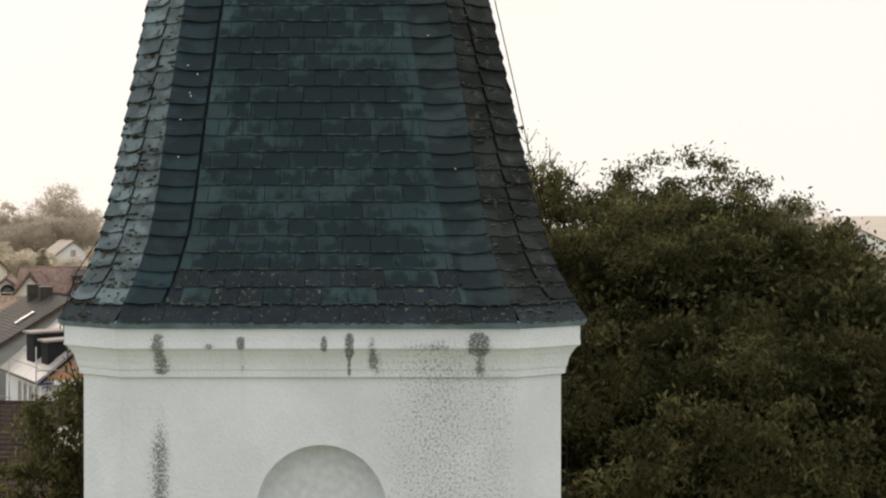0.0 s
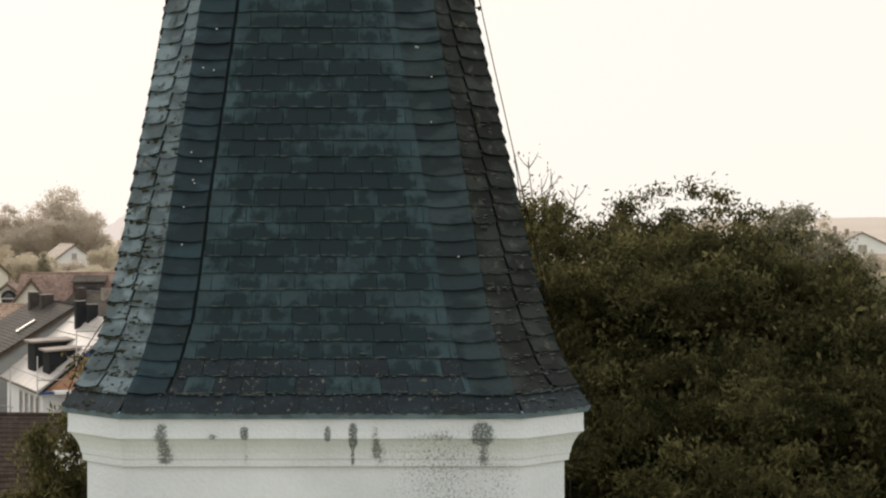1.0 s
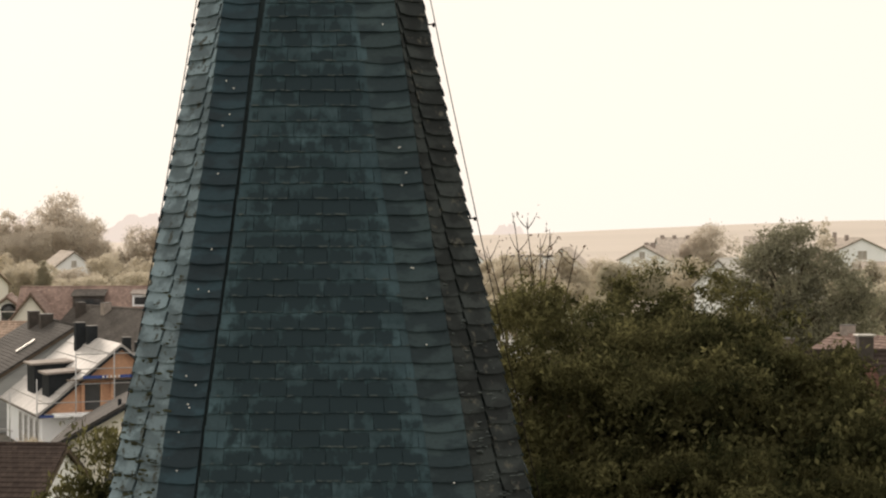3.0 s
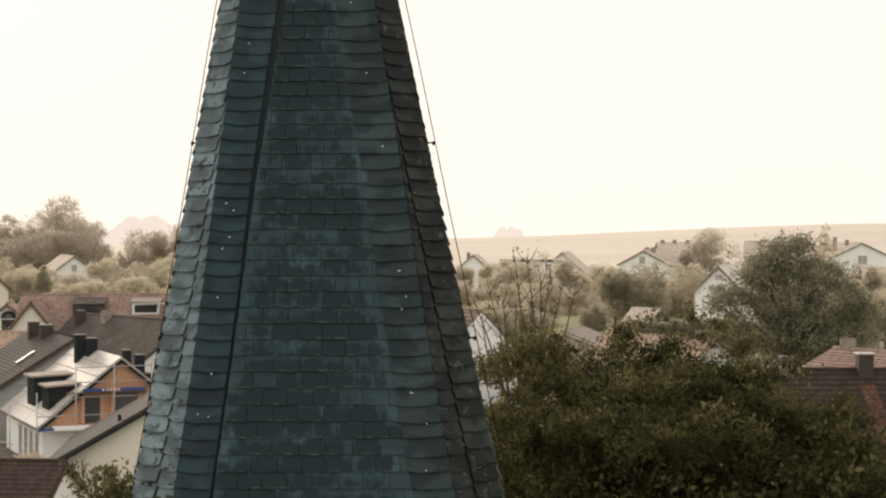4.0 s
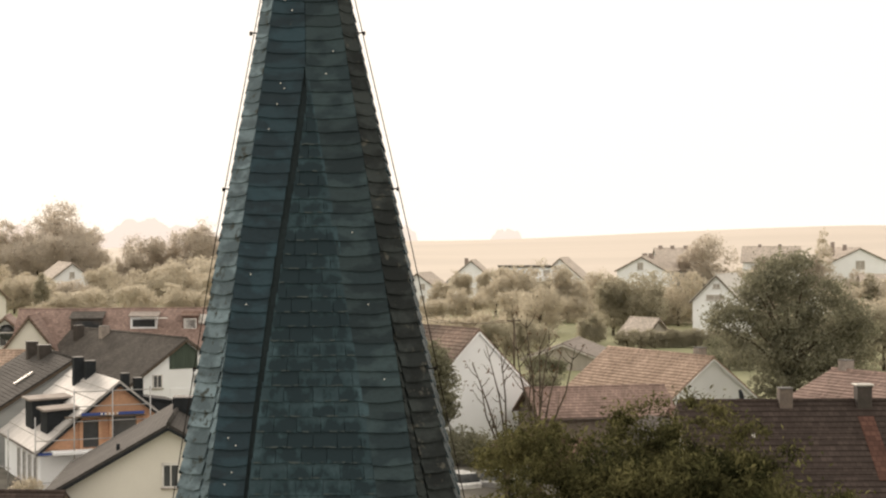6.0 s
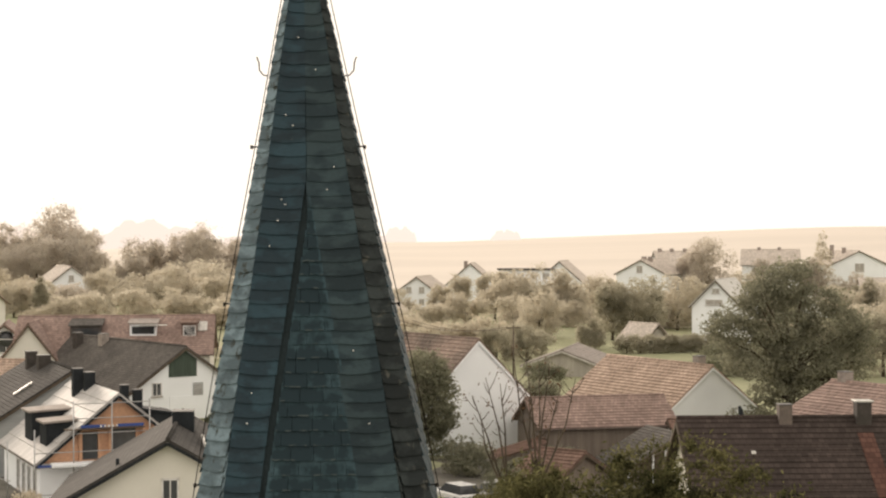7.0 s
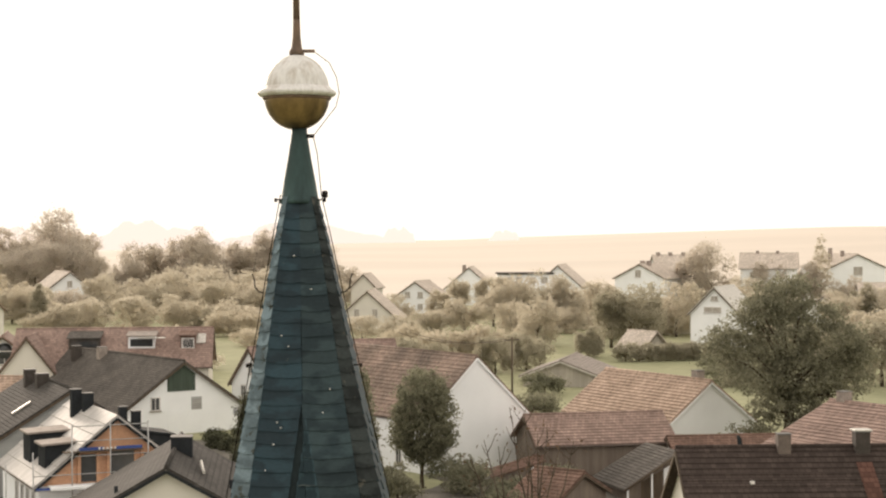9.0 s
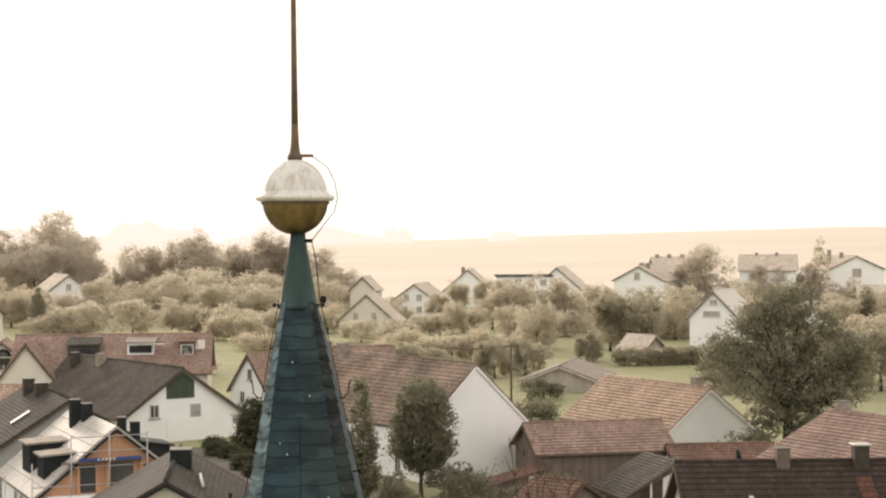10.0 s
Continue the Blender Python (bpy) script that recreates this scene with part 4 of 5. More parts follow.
def slab_roof(parent, quad_corners, thick, material, ribs):
    """A sloping roof sheet with a lapped rib for each course; corners: the two ends of its upper edge, then of its lower edge."""
    u0, u1, d0, d1 = [Vector(p) for p in quad_corners]
    V = [p - Vector((0, 0, thick)) for p in (u0, u1, d1, d0)]
    for i in range(ribs + 1):
        for up in (0.0, 0.05):
            V += [p.lerp(q, i / ribs) + Vector((0, 0, up)) for p, q in ((u0, d0), (u1, d1))]
    F = [(3, 2, 1, 0)]
    for i in range(ribs):
        p, q = 4 + 4 * i, 8 + 4 * i
        F += [(p, p + 1, q + 3, q + 2), (q, q + 2, q + 3, q + 1)]
    e = 4 + 4 * ribs
    F += [(0, 1, 5, 4), (2, 3, e, e + 1), (0, 4, e, 3), (1, 2, e + 1, 5)]
    return mesh_object("roof", V, F, material, parent)


def prism(name, base, tops, foot, material, parent):
    """A wall block: outline on the ground, a height for each corner."""
    k = len(base)
    V = [(x, y, foot) for x, y in base] + [(x, y, z) for (x, y), z in zip(base, tops)]
    return mesh_object(name, V, [tuple(range(k - 1, -1, -1)), tuple(range(k, 2 * k))] + [(i, (i + 1) % k, (i + 1) % k + k, i + k) for i in range(k)], material, parent)


cart_shed = thing("cart_shed", (15.5, 131.0, -0.8), "open cart shed under a dark sloping tiled roof", "shed")
slab_roof(cart_shed, ((0.9, 5.6, 4.05), (2.5, -2.4, 4.35), (-3.6, 4.6, 1.4), (-1.9, -4.4, 1.75)), 0.14, M_greytile, 16)
prism("wall", [(2.1, -1.8), (0.7, 5.2), (-3.0, 4.2), (-1.6, -3.4)], [3.95, 3.75, 1.55, 1.85], 0.0, M_darkwall, cart_shed)
prism("gate", [(1.2, -2.25), (1.2, -2.2), (-0.5, -2.9), (-0.5, -2.95)], [2.9, 2.9, 2.1, 2.1], 0.0, M_timber, cart_shed)
prism("panel", [(1.95, -2.05), (1.95, -2.0), (1.3, -2.2), (1.3, -2.25)], [3.3, 3.3, 3.0, 3.0], 0.0, M_white, cart_shed)
for x, y, z in ((2.2, -2.3, 4.1), (-1.6, -4.0, 1.7), (0.3, -3.1, 2.9)):
    part("post", boxed((x, y, z / 2), (0.14, 0.14, z)), M_white, cart_shed)
part("verge_board", tube([(2.55, -2.46, 4.25), (-1.9, -4.46, 1.66)], 0.08, 4), M_timber, cart_shed)
house("shed", "low shed with a rust-brown tiled roof", (10.2, 123.6, 2.55), (7.2, 126.0), 3.2, 1.0, -0.8, M_darkwall, M_browntile, "shed", over=0.3)
house("outbuilding", "long low outbuilding with a brown roof", (18.9, 141.0, 3.0), (27.5, 142.0), 2.6, 1.9, -0.6, M_white, M_browntile, "outbuilding", over=0.3)
house("garage", "little white garage with a grey roof", (18.6, 131.0, 2.6), (18.9, 136.0), 1.3, 2.0, -0.8, M_white, M_greytile, "garage", over=0.3)
dark_house = house("house", "house under a broad dark brown tiled roof", (12.3, 86.0, 9.0), (30.0, 86.6), 6.6, 4.35, -0.5, M_cream, M_darktile, over=0.5,
                   chimneys=[(0.2, 4.9, 0.85, 0.66, M_chimold), (0.2, 8.85, 0.92, 0.74, M_chim), (0.9, 14.5, 0.7, 0.7, M_chimold)])
red_house = house("house", "house under a bright red tiled roof", (28.0, 122.0, 7.8), (34.9, 109.8), 8.0, 4.3, -0.5, M_cream, M_redtile, over=0.3, verge=M_cap, chimneys=[(-0.2, 0.9, 0.85, 0.8, M_chimgrey)])
for hh, x, y, wx in ((dark_house, 4.0, 8.75, 0.8),):
    part("roof_repair_patch", boxed((0, 0, 0.07), (4.6, wx, 0.05), Matrix.Translation((2.9, y, 9.5 - 2.9 * 0.7045 + 0.17)) @ Matrix.Rotation(math.atan(0.7045), 4, "Y")), M_patch, hh)
part("chimney_cover", boxed((0.2, 8.85, 10.53), (0.92, 0.92, 0.08), bevel=0.02), M_cap, dark_house, "pale sheet metal chimney cover")
# small pale box added as a painted glint on the dark tiles
part("skylight", boxed((0, 0, 0.06), (0.22, 0.22, 0.05), Matrix.Translation((2.2, 2.9, 8.17)) @ Matrix.Rotation(math.atan(0.7045), 4, "Y")), M_cap, dark_house)

# house being rebuilt, with its scaffold
site = house("unfinished_house", "half-built house of orange brick with bright metal roof", (-22.1, 117.0, 7.5), (-27.6, 129.2), 5.3, 3.2, -0.5, M_white, M_metalroof, over=0.35, gable=(3.6, M_brick), ridge_line=False, verge=M_anthracite, step=1.1,
             left_wins=[(1.6, 2.0, 1.1, 2.2), (3.6, 2.0, 1.1, 2.2), (5.6, 2.0, 1.1, 2.2), (7.6, 2.0, 1.1, 2.2)],
             chimneys=[(-0.92, 8.5, 1.25, 0.72, M_anthracite), (-0.32, 7.3, 1.05, 0.72, M_anthracite), (1.05, 2.5, 0.45, 0.55, M_anthracite), (1.98, 2.5, 0.1, 0.6, M_anthracite)])
dormer(site, -4.55, -1.4, 2.7, 2.3, 4.0, 6.1, 6.3, M_anthracite, M_chimgrey, False)
dormer(site, -4.7, -1.4, 7.2, 2.6, 4.0, 6.45, 6.6, M_anthracite, M_chimgrey, False)
dormer(site, 4.2, 1.2, 2.8, 3.0, 4.6, 6.4, 6.9, M_anthracite, M_anthracite, False)
for x, w, z0, z1 in ((-1.95, 1.15, 3.75, 5.6), (0.35, 1.75, 3.75, 5.75), (2.35, 1.0, 3.75, 5.5)):
    part("opening", boxed((x, -0.05, (z0 + z1) / 2), (w, 0.06, z1 - z0)), M_glass, site)
for x in (-2.6, -1.3, -0.6, 1.3, 1.75):
    part("timber_post", boxed((x, -0.12, 4.6), (0.22, 0.2, 2.3)), M_brick, site)
part("balcony_slab", boxed((-0.2, -0.7, 3.55), (9.0, 1.3, 0.22), bevel=0.02), M_white, site)
scaf = thing("scaffold", (-22.5, 115.9, -0.5), "galvanised tube scaffold with blue safety boards", "scaffold", turn=24.3)
for x in (-5.0, -2.4, 0.2, 2.8):
    part("standard", tube([(x, 0, 0), (x, 0, 7.8 if abs(x) < 4 else 6.0)], 0.045, 6), M_steel, scaf)
for z, x0, x1 in ((3.4, -5, 2.8), (5.6, -2.4, 2.8), (6.6, -2.4, 2.8), (7.6, -2.4, 2.8), (4.4, -5, 2.8), (1.6, -5, 2.8)):
    part("ledger", tube([(x0, 0, z), (x1, 0, z)], 0.035, 6), M_steel, scaf)
for x0, x1, z in ((-4.8, -2.8, 3.5), (-1.9, -0.2, 6.05), (0.6, 2.4, 6.05), (-1.0, 0.9, 3.5)):
    part("toe_board", boxed(((x0 + x1) / 2, 0.02, z), (x1 - x0, 0.04, 0.2)), M_blue, scaf)
part("scaffold_deck", boxed((-0.2, 0.4, 5.85), (5.4, 0.8, 0.06)), M_timber, scaf)
for x, y in ((-6.6, 1.0), (-7.2, 3.4), (-7.8, 5.9)):
    part("side_standard", tube([(x, y, 0), (x, y, 5.2)], 0.045, 6), M_steel, scaf)
part("side_ledger", tube([(-6.5, 0.6, 2.6), (-7.9, 6.4, 2.6)], 0.035, 6), M_steel, scaf)

M_slateroof = tiles("dark_grey_roofing", (0.078, 0.073, 0.069), (0.058, 0.055, 0.052), course=0.3)
grey_house = house("house", "cream rendered house with grey roof and dark verge", (-15.0, 94.0, 7.1), (-16.4, 108.5), 6.5, 3.4, -0.5, M_cream, M_slateroof, over=0.55, verge=M_anthracite, step=0.33, lap=0.02,
                   gable_wins=[(0.1, 4.9, 0.95, 1.35), (-3.1, 2.1, 1.2, 1.3), (2.8, 2.1, 1.2, 1.3)], chimneys=[(0.4, 8.0, 0.85, 1.25, M_anthracite)])
part("vent_pipe", tube([(-2.9, 1.6, 5.6), (-2.9, 1.6, 6.5)], 0.11, 8), M_anthracite, grey_house)
part("vent_pipe", tube([(3.4, 4.0, 5.4), (3.4, 4.0, 6.4)], 0.11, 8), M_anthracite, grey_house)
part("snow_guard", tube([(1.6, 6.2, 7.2), (1.9, 2.8, 7.0)], 0.09, 6), M_cap, grey_house)

white_house = house("house", "white gabled house with a long dark roof", (-25.8, 172.0, 7.1), (-42.0, 194.0), 6.6, 2.6, -0.5, M_white, M_greytile, over=0.4, step=0.33, lap=0.025, gable_wins=[(-3.1, 3.6, 1.05, 1.35)],
                    chimneys=[(-0.8, 17.0, 0.7, 0.9, M_chimgrey), (-1.5, 22.0, 0.6, 0.9, M_chim)])
part("shutter", boxed((1.5, -0.05, 3.45), (1.15, 0.07, 1.3), bevel=0.02), M_siding, white_house, "closed grey window shutter")
for zs in (3.0, 3.2, 3.4, 3.6, 3.8):
    part("shutter_slat", boxed((1.5, -0.095, zs), (1.0, 0.03, 0.05)), M_chimgrey, white_house)
part("lower_render", boxed((0.0, -0.03, 1.2), (3.4, 0.05, 3.2), bevel=0.01), M_white, white_house)
part("window_ledge", boxed((-3.1, -0.08, 2.86), (1.3, 0.16, 0.08)), M_greywall, white_house)
gp = [(-1.75, 4.75), (1.35, 4.75), (1.35, 6.45), (0.0, 7.4), (-1.75, 6.2)]
mesh_object("green_gable_panel", [(x, y, z) for y in (-0.07, 0.01) for x, z in gp], [(0, 1, 2, 3, 4), (9, 8, 7, 6, 5)] + [(i, i + 5, (i + 1) % 5 + 5, (i + 1) % 5) for i in range(5)],
            mat("dark_green_boards", (0.07, 0.095, 0.075), scale=1, fine=6, stretch=(4, 1, 0.3)), white_house)
red_long = house("house", "long red-roofed house with dormers", (-26.5, 198.0, 9.0), (-48.0, 196.0), 6.0, 5.2, 1.0, M_cream, M_redtile, over=0.4, lap=0.03, left_wins=[(1.4, 3.0, 0.8, 1.3), (3.2, 3.0, 0.8, 1.3), (4.6, 3.0, 0.8, 1.3)])
dormer(red_long, -3.4, -0.6, 7.6, 3.0, 6.0, 7.4, 7.75, M_white, M_chimgrey)
part("dormer_canopy", boxed((-3.9, 6.4, 7.28), (1.1, 3.0, 0.07)), M_cap, red_long, "pale sunlit canopy")
dormer(red_long, -3.4, -0.6, 2.4, 1.7, 5.8, 7.4, 7.75, M_browntile, M_browntile)
part("dormer_window_frame", boxed((-3.42, 2.4, 6.6), (0.05, 1.45, 1.2)), M_frame, red_long)
dormer(red_long, -3.6, -0.6, 14.0, 3.4, 6.0, 7.2, 7.8, M_greytile, M_greytile)
# pale slab whose colour stands in for sunlight on the roof's hip
part("roof_window", boxed((0, 0, 0.05), (1.8, 1.5, 0.1), Matrix.Translation((-2.0, 1.2, 7.0)) @ Matrix.Rotation(-math.atan(0.633), 4, "Y")), M_cap, red_long)
house("house_wing", "cream gabled wing of a red-roofed house", (-45.2, 187.5, 8.6), (-46.3, 199.0), 3.3, 4.4, 0.8, M_cream, M_redtile, over=0.3)
arch_house = house("house", "white house with an arched window in its gable", (-52.8, 207.0, 7.6), (-54.5, 216.0), 3.8, 4.6, 0.8, M_white, M_redtile, over=0.5, gable_wins=[(0.2, 4.3, 1.9, 1.7)])
part("arched_light", lathe([(0.02, -0.02), (0.95, -0.02), (0.95, 0.02), (0.02, 0.02)], 24), M_glass, arch_house).matrix_basis = pose(0.2, -0.05, 5.15, 90, 0, 0)
siding_house = house("house", "dark-roofed house with pale grey siding", (-28.2, 131.0, 8.0), (-34.8, 146.5), 6.2, 4.2, -0.5, M_siding, M_slateroof, over=0.3, step=0.33, lap=0.025, chimneys=[(-0.6, 9.0, 0.7, 1.0, M_chim), (-1.0, 12.5, 0.8, 0.9, M_chim)])
part("roof_light", boxed((0, 0, 0.05), (1.7, 0.4, 0.1), Matrix.Translation((-3.0, 4.4, 6.95)) @ Matrix.Rotation(-math.atan(0.613), 4, "Y")), M_cap, siding_house)
house("house", "house with a weathered red tiled roof", (-36.6, 152.0, 7.2), (-52.0, 155.0), 5.5, 4.0, -0.3, M_cream, M_paletile, over=0.4)
house("house", "small white gabled house with red roof", (-21.1, 190.0, 7.2), (-13.5, 199.0), 2.9, 3.4, 0.5, M_white, M_redtile, over=0.3, gable_wins=[(0.2, 4.6, 0.8, 1.3), (-1.0, 2.0, 0.8, 1.4)])
house("outbuilding", "low building with a flat red roof", (-13.0, 180.0, 8.6), (-5.0, 181.0), 3.5, 7.0, 0.5, M_cream, M_redtile, "outbuilding", over=0.3, chimneys=[(0.3, 1.4, 0.7, 0.8, M_chimgrey)])
house("shed", "grey wooden shed with a shallow pale roof", (15.2, 215.0, 3.8), (18.2, 228.0), 4.8, 2.0, -0.2, M_greywall, M_chimgrey, "shed", over=0.5, verge=M_cap)
house("house", "house with dark brown tiled roof and white gable", (-20.1, 90.0, 3.9), (-36.0, 91.5), 5.8, 0.9, -1.2, M_white, M_neartile, over=0.3)
house("parish_house", "house with a low reddish brown tiled roof", (-13.9, 66.0, 4.2), (-34.0, 60.0), 6.5, 0.6, -1.2, M_white, M_neartile, over=0.4)

# smaller things round the farm
lean = thing("lean_to", (6.0, 138.0, -0.7), "narrow lean-to with a rusty red roof beside the barn", "shed")
slab_roof(lean, ((-2.2, 0.6, 1.6), (2.4, 2.2, 2.75), (-2.0, -1.4, 1.15), (2.5, 0.2, 2.3)), 0.1, M_browntile, 4)
prism("wall", [(2.2, 0.5), (2.2, 2.0), (-1.9, 0.5), (-1.8, -1.1)], [2.15, 2.55, 1.4, 1.05], 0.0, M_darkwall, lean)
part("door", boxed((1.6, 0.12, 1.0), (0.8, 0.08, 1.6), bevel=0.01), M_white, lean, "white plank door")
for i in range(9):
    tree("hedge_plant", "young upright hedge conifer before the barn", (-0.9 + 0.42 * i, 139.6 + 0.25 * i, -0.4), 0.5, 0.04, [(0, 0, 0.9, 0.3, 0.3, 0.8), (0, 0, 1.6, 0.2, 0.2, 0.6)], 40, 20, 0.09, 0.06, M_leafmid, 60 + i, limbs=1, group="hedge before the barn")
tree("bush", "golden garden shrub beside the unfinished house", (-26.2, 108.5, -0.4), 0.9, 0.06, [(0, 0, 1.5, 1.2, 1.0, 1.1), (0.7, 0, 0.9, 1.0, 1.0, 0.8)], 160, 22, 0.2, 0.08, M_leafgold, 71, limbs=5)
tree("bush", "wild shrub with thin yellow leaves", (4.4, 118.0, -0.4), 1.0, 0.06, [(0, 0, 1.6, 1.6, 1.3, 1.2), (1.4, 0, 1.2, 1.2, 1.0, 1.0)], 160, 22, 0.22, 0.08, M_leafmid, 72, limbs=6)


def car(label, at, turn, paint):
    """A parked estate car: body, cabin with dark glass, four wheels with rims, lamps."""
    c = thing("car", at, label, "car", "parked cars", turn=turn)
    bm = bmesh.new()
    box(bm, (0, 0, 0.55), (4.3, 1.75, 0.62), bevel=0.12)
    body = part("body", bm, paint, c)
    bm = bmesh.new()
    V = [bm.verts.new(p) for p in ((-2.0, -0.78, 0.84), (1.1, -0.78, 0.84), (1.1, 0.78, 0.84), (-2.0, 0.78, 0.84), (-1.7, -0.64, 1.42), (0.35, -0.64, 1.42), (0.35, 0.64, 1.42), (-1.7, 0.64, 1.42))]
    for f in ((0, 1, 5, 4), (1, 2, 6, 5), (2, 3, 7, 6), (3, 0, 4, 7), (4, 5, 6, 7)):
        bm.faces.new([V[i] for i in f])
    part("glass", bm, M_glass, c)
    part("roof", boxed((-0.68, 0, 1.43), (2.0, 1.26, 0.05), bevel=0.02), paint, c)
    for x in (-1.35, 1.35):
        for y in (-0.82, 0.82):
            w = lathe([(0.12, -0.1), (0.31, -0.1), (0.32, 0.0), (0.31, 0.1), (0.12, 0.1)], 16)
            bmesh.ops.transform(w, matrix=pose(x, y, 0.32, 90, 0, 0), verts=w.verts)
            wheel = part("wheel", w, M_anthracite, c)
            q = lathe([(0.03, -0.11), (0.19, -0.11), (0.19, 0.11), (0.03, 0.11)], 12)
            bmesh.ops.transform(q, matrix=pose(x, y, 0.32, 90, 0, 0), verts=q.verts)
            part("rim", q, M_steel, wheel)
    for y in (-0.6, 0.6):
        part("headlight", boxed((2.14, y, 0.66), (0.06, 0.32, 0.14)), M_cap, c)
    return c


M_carwhite = mat("white_car_paint", (0.75, 0.75, 0.74), rough=0.25, spec=0.5, bump=0)
M_carsilver = mat("silver_car_paint", (0.5, 0.5, 0.5), rough=0.3, metal=0.4, bump=0)
car("white estate car parked by the farm hedge", (1.0, 120.5, -0.45), 120, M_carwhite)
car("silver car parked near the white barn", (4.2, 121.5, -0.45), 60, M_carsilver)

pole = thing("utility_pole", (8.0, 190.0, 0.2), "slim wooden utility pole with sagging wires", "pole")
part("post", tube([(0, 0, -0.5), (0, 0, 8.2)], [0.14, 0.09], 8), M_timber, pole)
part("cross_arm", boxed((0, 0, 7.9), (1.6, 0.12, 0.12)), M_timber, pole)
for o in (-0.7, 0.7):
    pts = [(o - 12.0 * f, 3.0 * f, 8.0 + 0.6 * f - 3.2 * f * (1 - f)) for f in np.linspace(0, 1, 9)]
    part("wire", tube(pts, 0.03, 4), M_chimold, pole)
cowl = thing("chimney_cowl", (15.1, 86.35, 8.75), "dark curved metal cowl on the tiled ridge", "cowl")
part("pipe", tube([(0, 0, 0), (0, 0, 0.55), (-0.03, 0, 0.8), (-0.1, 0, 1.0)], [0.10, 0.13, 0.12, 0.07], 10), M_anthracite, cowl)
part("collar", tube([(0, 0, 0.2), (0, 0, 0.32)], 0.16, 10), M_anthracite, cowl)
# lettering on the builder's board, too small to read
for i in range(5):
    part("sign_bar", boxed((-0.55 + i * 0.27, -0.03, 6.05), (0.12, 0.03, 0.14)), M_frame, scaf)

# the far part of the village
at_far = True
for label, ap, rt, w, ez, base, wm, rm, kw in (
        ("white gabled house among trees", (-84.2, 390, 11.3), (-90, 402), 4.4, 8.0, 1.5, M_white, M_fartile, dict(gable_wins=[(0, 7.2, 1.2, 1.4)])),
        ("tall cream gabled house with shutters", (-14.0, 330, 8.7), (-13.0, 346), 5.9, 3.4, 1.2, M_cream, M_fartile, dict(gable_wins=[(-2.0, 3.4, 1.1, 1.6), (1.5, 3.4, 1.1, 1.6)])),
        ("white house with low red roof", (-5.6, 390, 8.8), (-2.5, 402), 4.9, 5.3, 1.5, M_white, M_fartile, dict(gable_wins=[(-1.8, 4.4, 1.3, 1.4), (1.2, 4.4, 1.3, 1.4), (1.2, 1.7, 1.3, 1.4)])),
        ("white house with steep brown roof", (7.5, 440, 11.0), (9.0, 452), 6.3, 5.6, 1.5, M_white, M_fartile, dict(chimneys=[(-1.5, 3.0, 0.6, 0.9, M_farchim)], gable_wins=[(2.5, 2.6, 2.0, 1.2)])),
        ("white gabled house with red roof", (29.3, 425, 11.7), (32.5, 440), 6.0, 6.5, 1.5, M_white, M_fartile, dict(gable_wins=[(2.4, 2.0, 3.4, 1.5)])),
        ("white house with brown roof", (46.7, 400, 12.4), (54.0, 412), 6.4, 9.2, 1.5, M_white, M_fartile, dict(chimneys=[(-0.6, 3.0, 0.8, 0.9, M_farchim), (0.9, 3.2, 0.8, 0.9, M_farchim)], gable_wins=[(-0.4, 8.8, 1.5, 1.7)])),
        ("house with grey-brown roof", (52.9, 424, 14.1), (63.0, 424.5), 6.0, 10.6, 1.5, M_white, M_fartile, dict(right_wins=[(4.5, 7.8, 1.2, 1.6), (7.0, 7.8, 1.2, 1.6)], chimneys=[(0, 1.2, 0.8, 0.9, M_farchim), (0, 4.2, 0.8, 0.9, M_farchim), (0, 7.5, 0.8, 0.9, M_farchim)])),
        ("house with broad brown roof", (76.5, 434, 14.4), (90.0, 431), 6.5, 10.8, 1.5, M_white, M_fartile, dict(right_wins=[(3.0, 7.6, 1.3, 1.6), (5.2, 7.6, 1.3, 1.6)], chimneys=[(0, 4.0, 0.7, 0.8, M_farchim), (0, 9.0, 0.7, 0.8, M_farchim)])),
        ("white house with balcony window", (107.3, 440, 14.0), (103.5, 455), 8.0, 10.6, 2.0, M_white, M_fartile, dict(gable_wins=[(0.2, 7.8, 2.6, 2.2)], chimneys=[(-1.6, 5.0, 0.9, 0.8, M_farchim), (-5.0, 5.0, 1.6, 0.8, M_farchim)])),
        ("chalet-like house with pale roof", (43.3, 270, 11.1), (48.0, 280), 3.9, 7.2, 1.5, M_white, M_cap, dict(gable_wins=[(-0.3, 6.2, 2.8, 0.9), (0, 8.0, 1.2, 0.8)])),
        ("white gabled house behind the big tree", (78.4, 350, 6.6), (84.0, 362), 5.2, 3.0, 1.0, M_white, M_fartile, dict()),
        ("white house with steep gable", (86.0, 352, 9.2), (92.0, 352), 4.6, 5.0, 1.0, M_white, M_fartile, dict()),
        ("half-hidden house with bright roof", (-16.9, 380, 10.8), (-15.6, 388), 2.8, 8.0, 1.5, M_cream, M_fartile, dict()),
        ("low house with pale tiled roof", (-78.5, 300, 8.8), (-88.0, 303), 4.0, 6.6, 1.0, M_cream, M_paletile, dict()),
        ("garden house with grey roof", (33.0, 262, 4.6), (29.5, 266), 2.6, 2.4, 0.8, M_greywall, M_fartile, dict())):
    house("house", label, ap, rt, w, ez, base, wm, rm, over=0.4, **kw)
flat = thing("house", (21.2, 425, 1.5), "white flat-roofed house with a long balcony", "house")
part("wall", boxed((0, 4, 4.0), (13.4, 8, 8.0)), M_white, flat)
part("roof", boxed((0, 4, 8.3), (14.2, 9, 0.45), bevel=0.04), M_greytile, flat)
part("balcony", boxed((0, -0.8, 5.0), (13.4, 1.5, 0.9), bevel=0.03), M_white, flat)
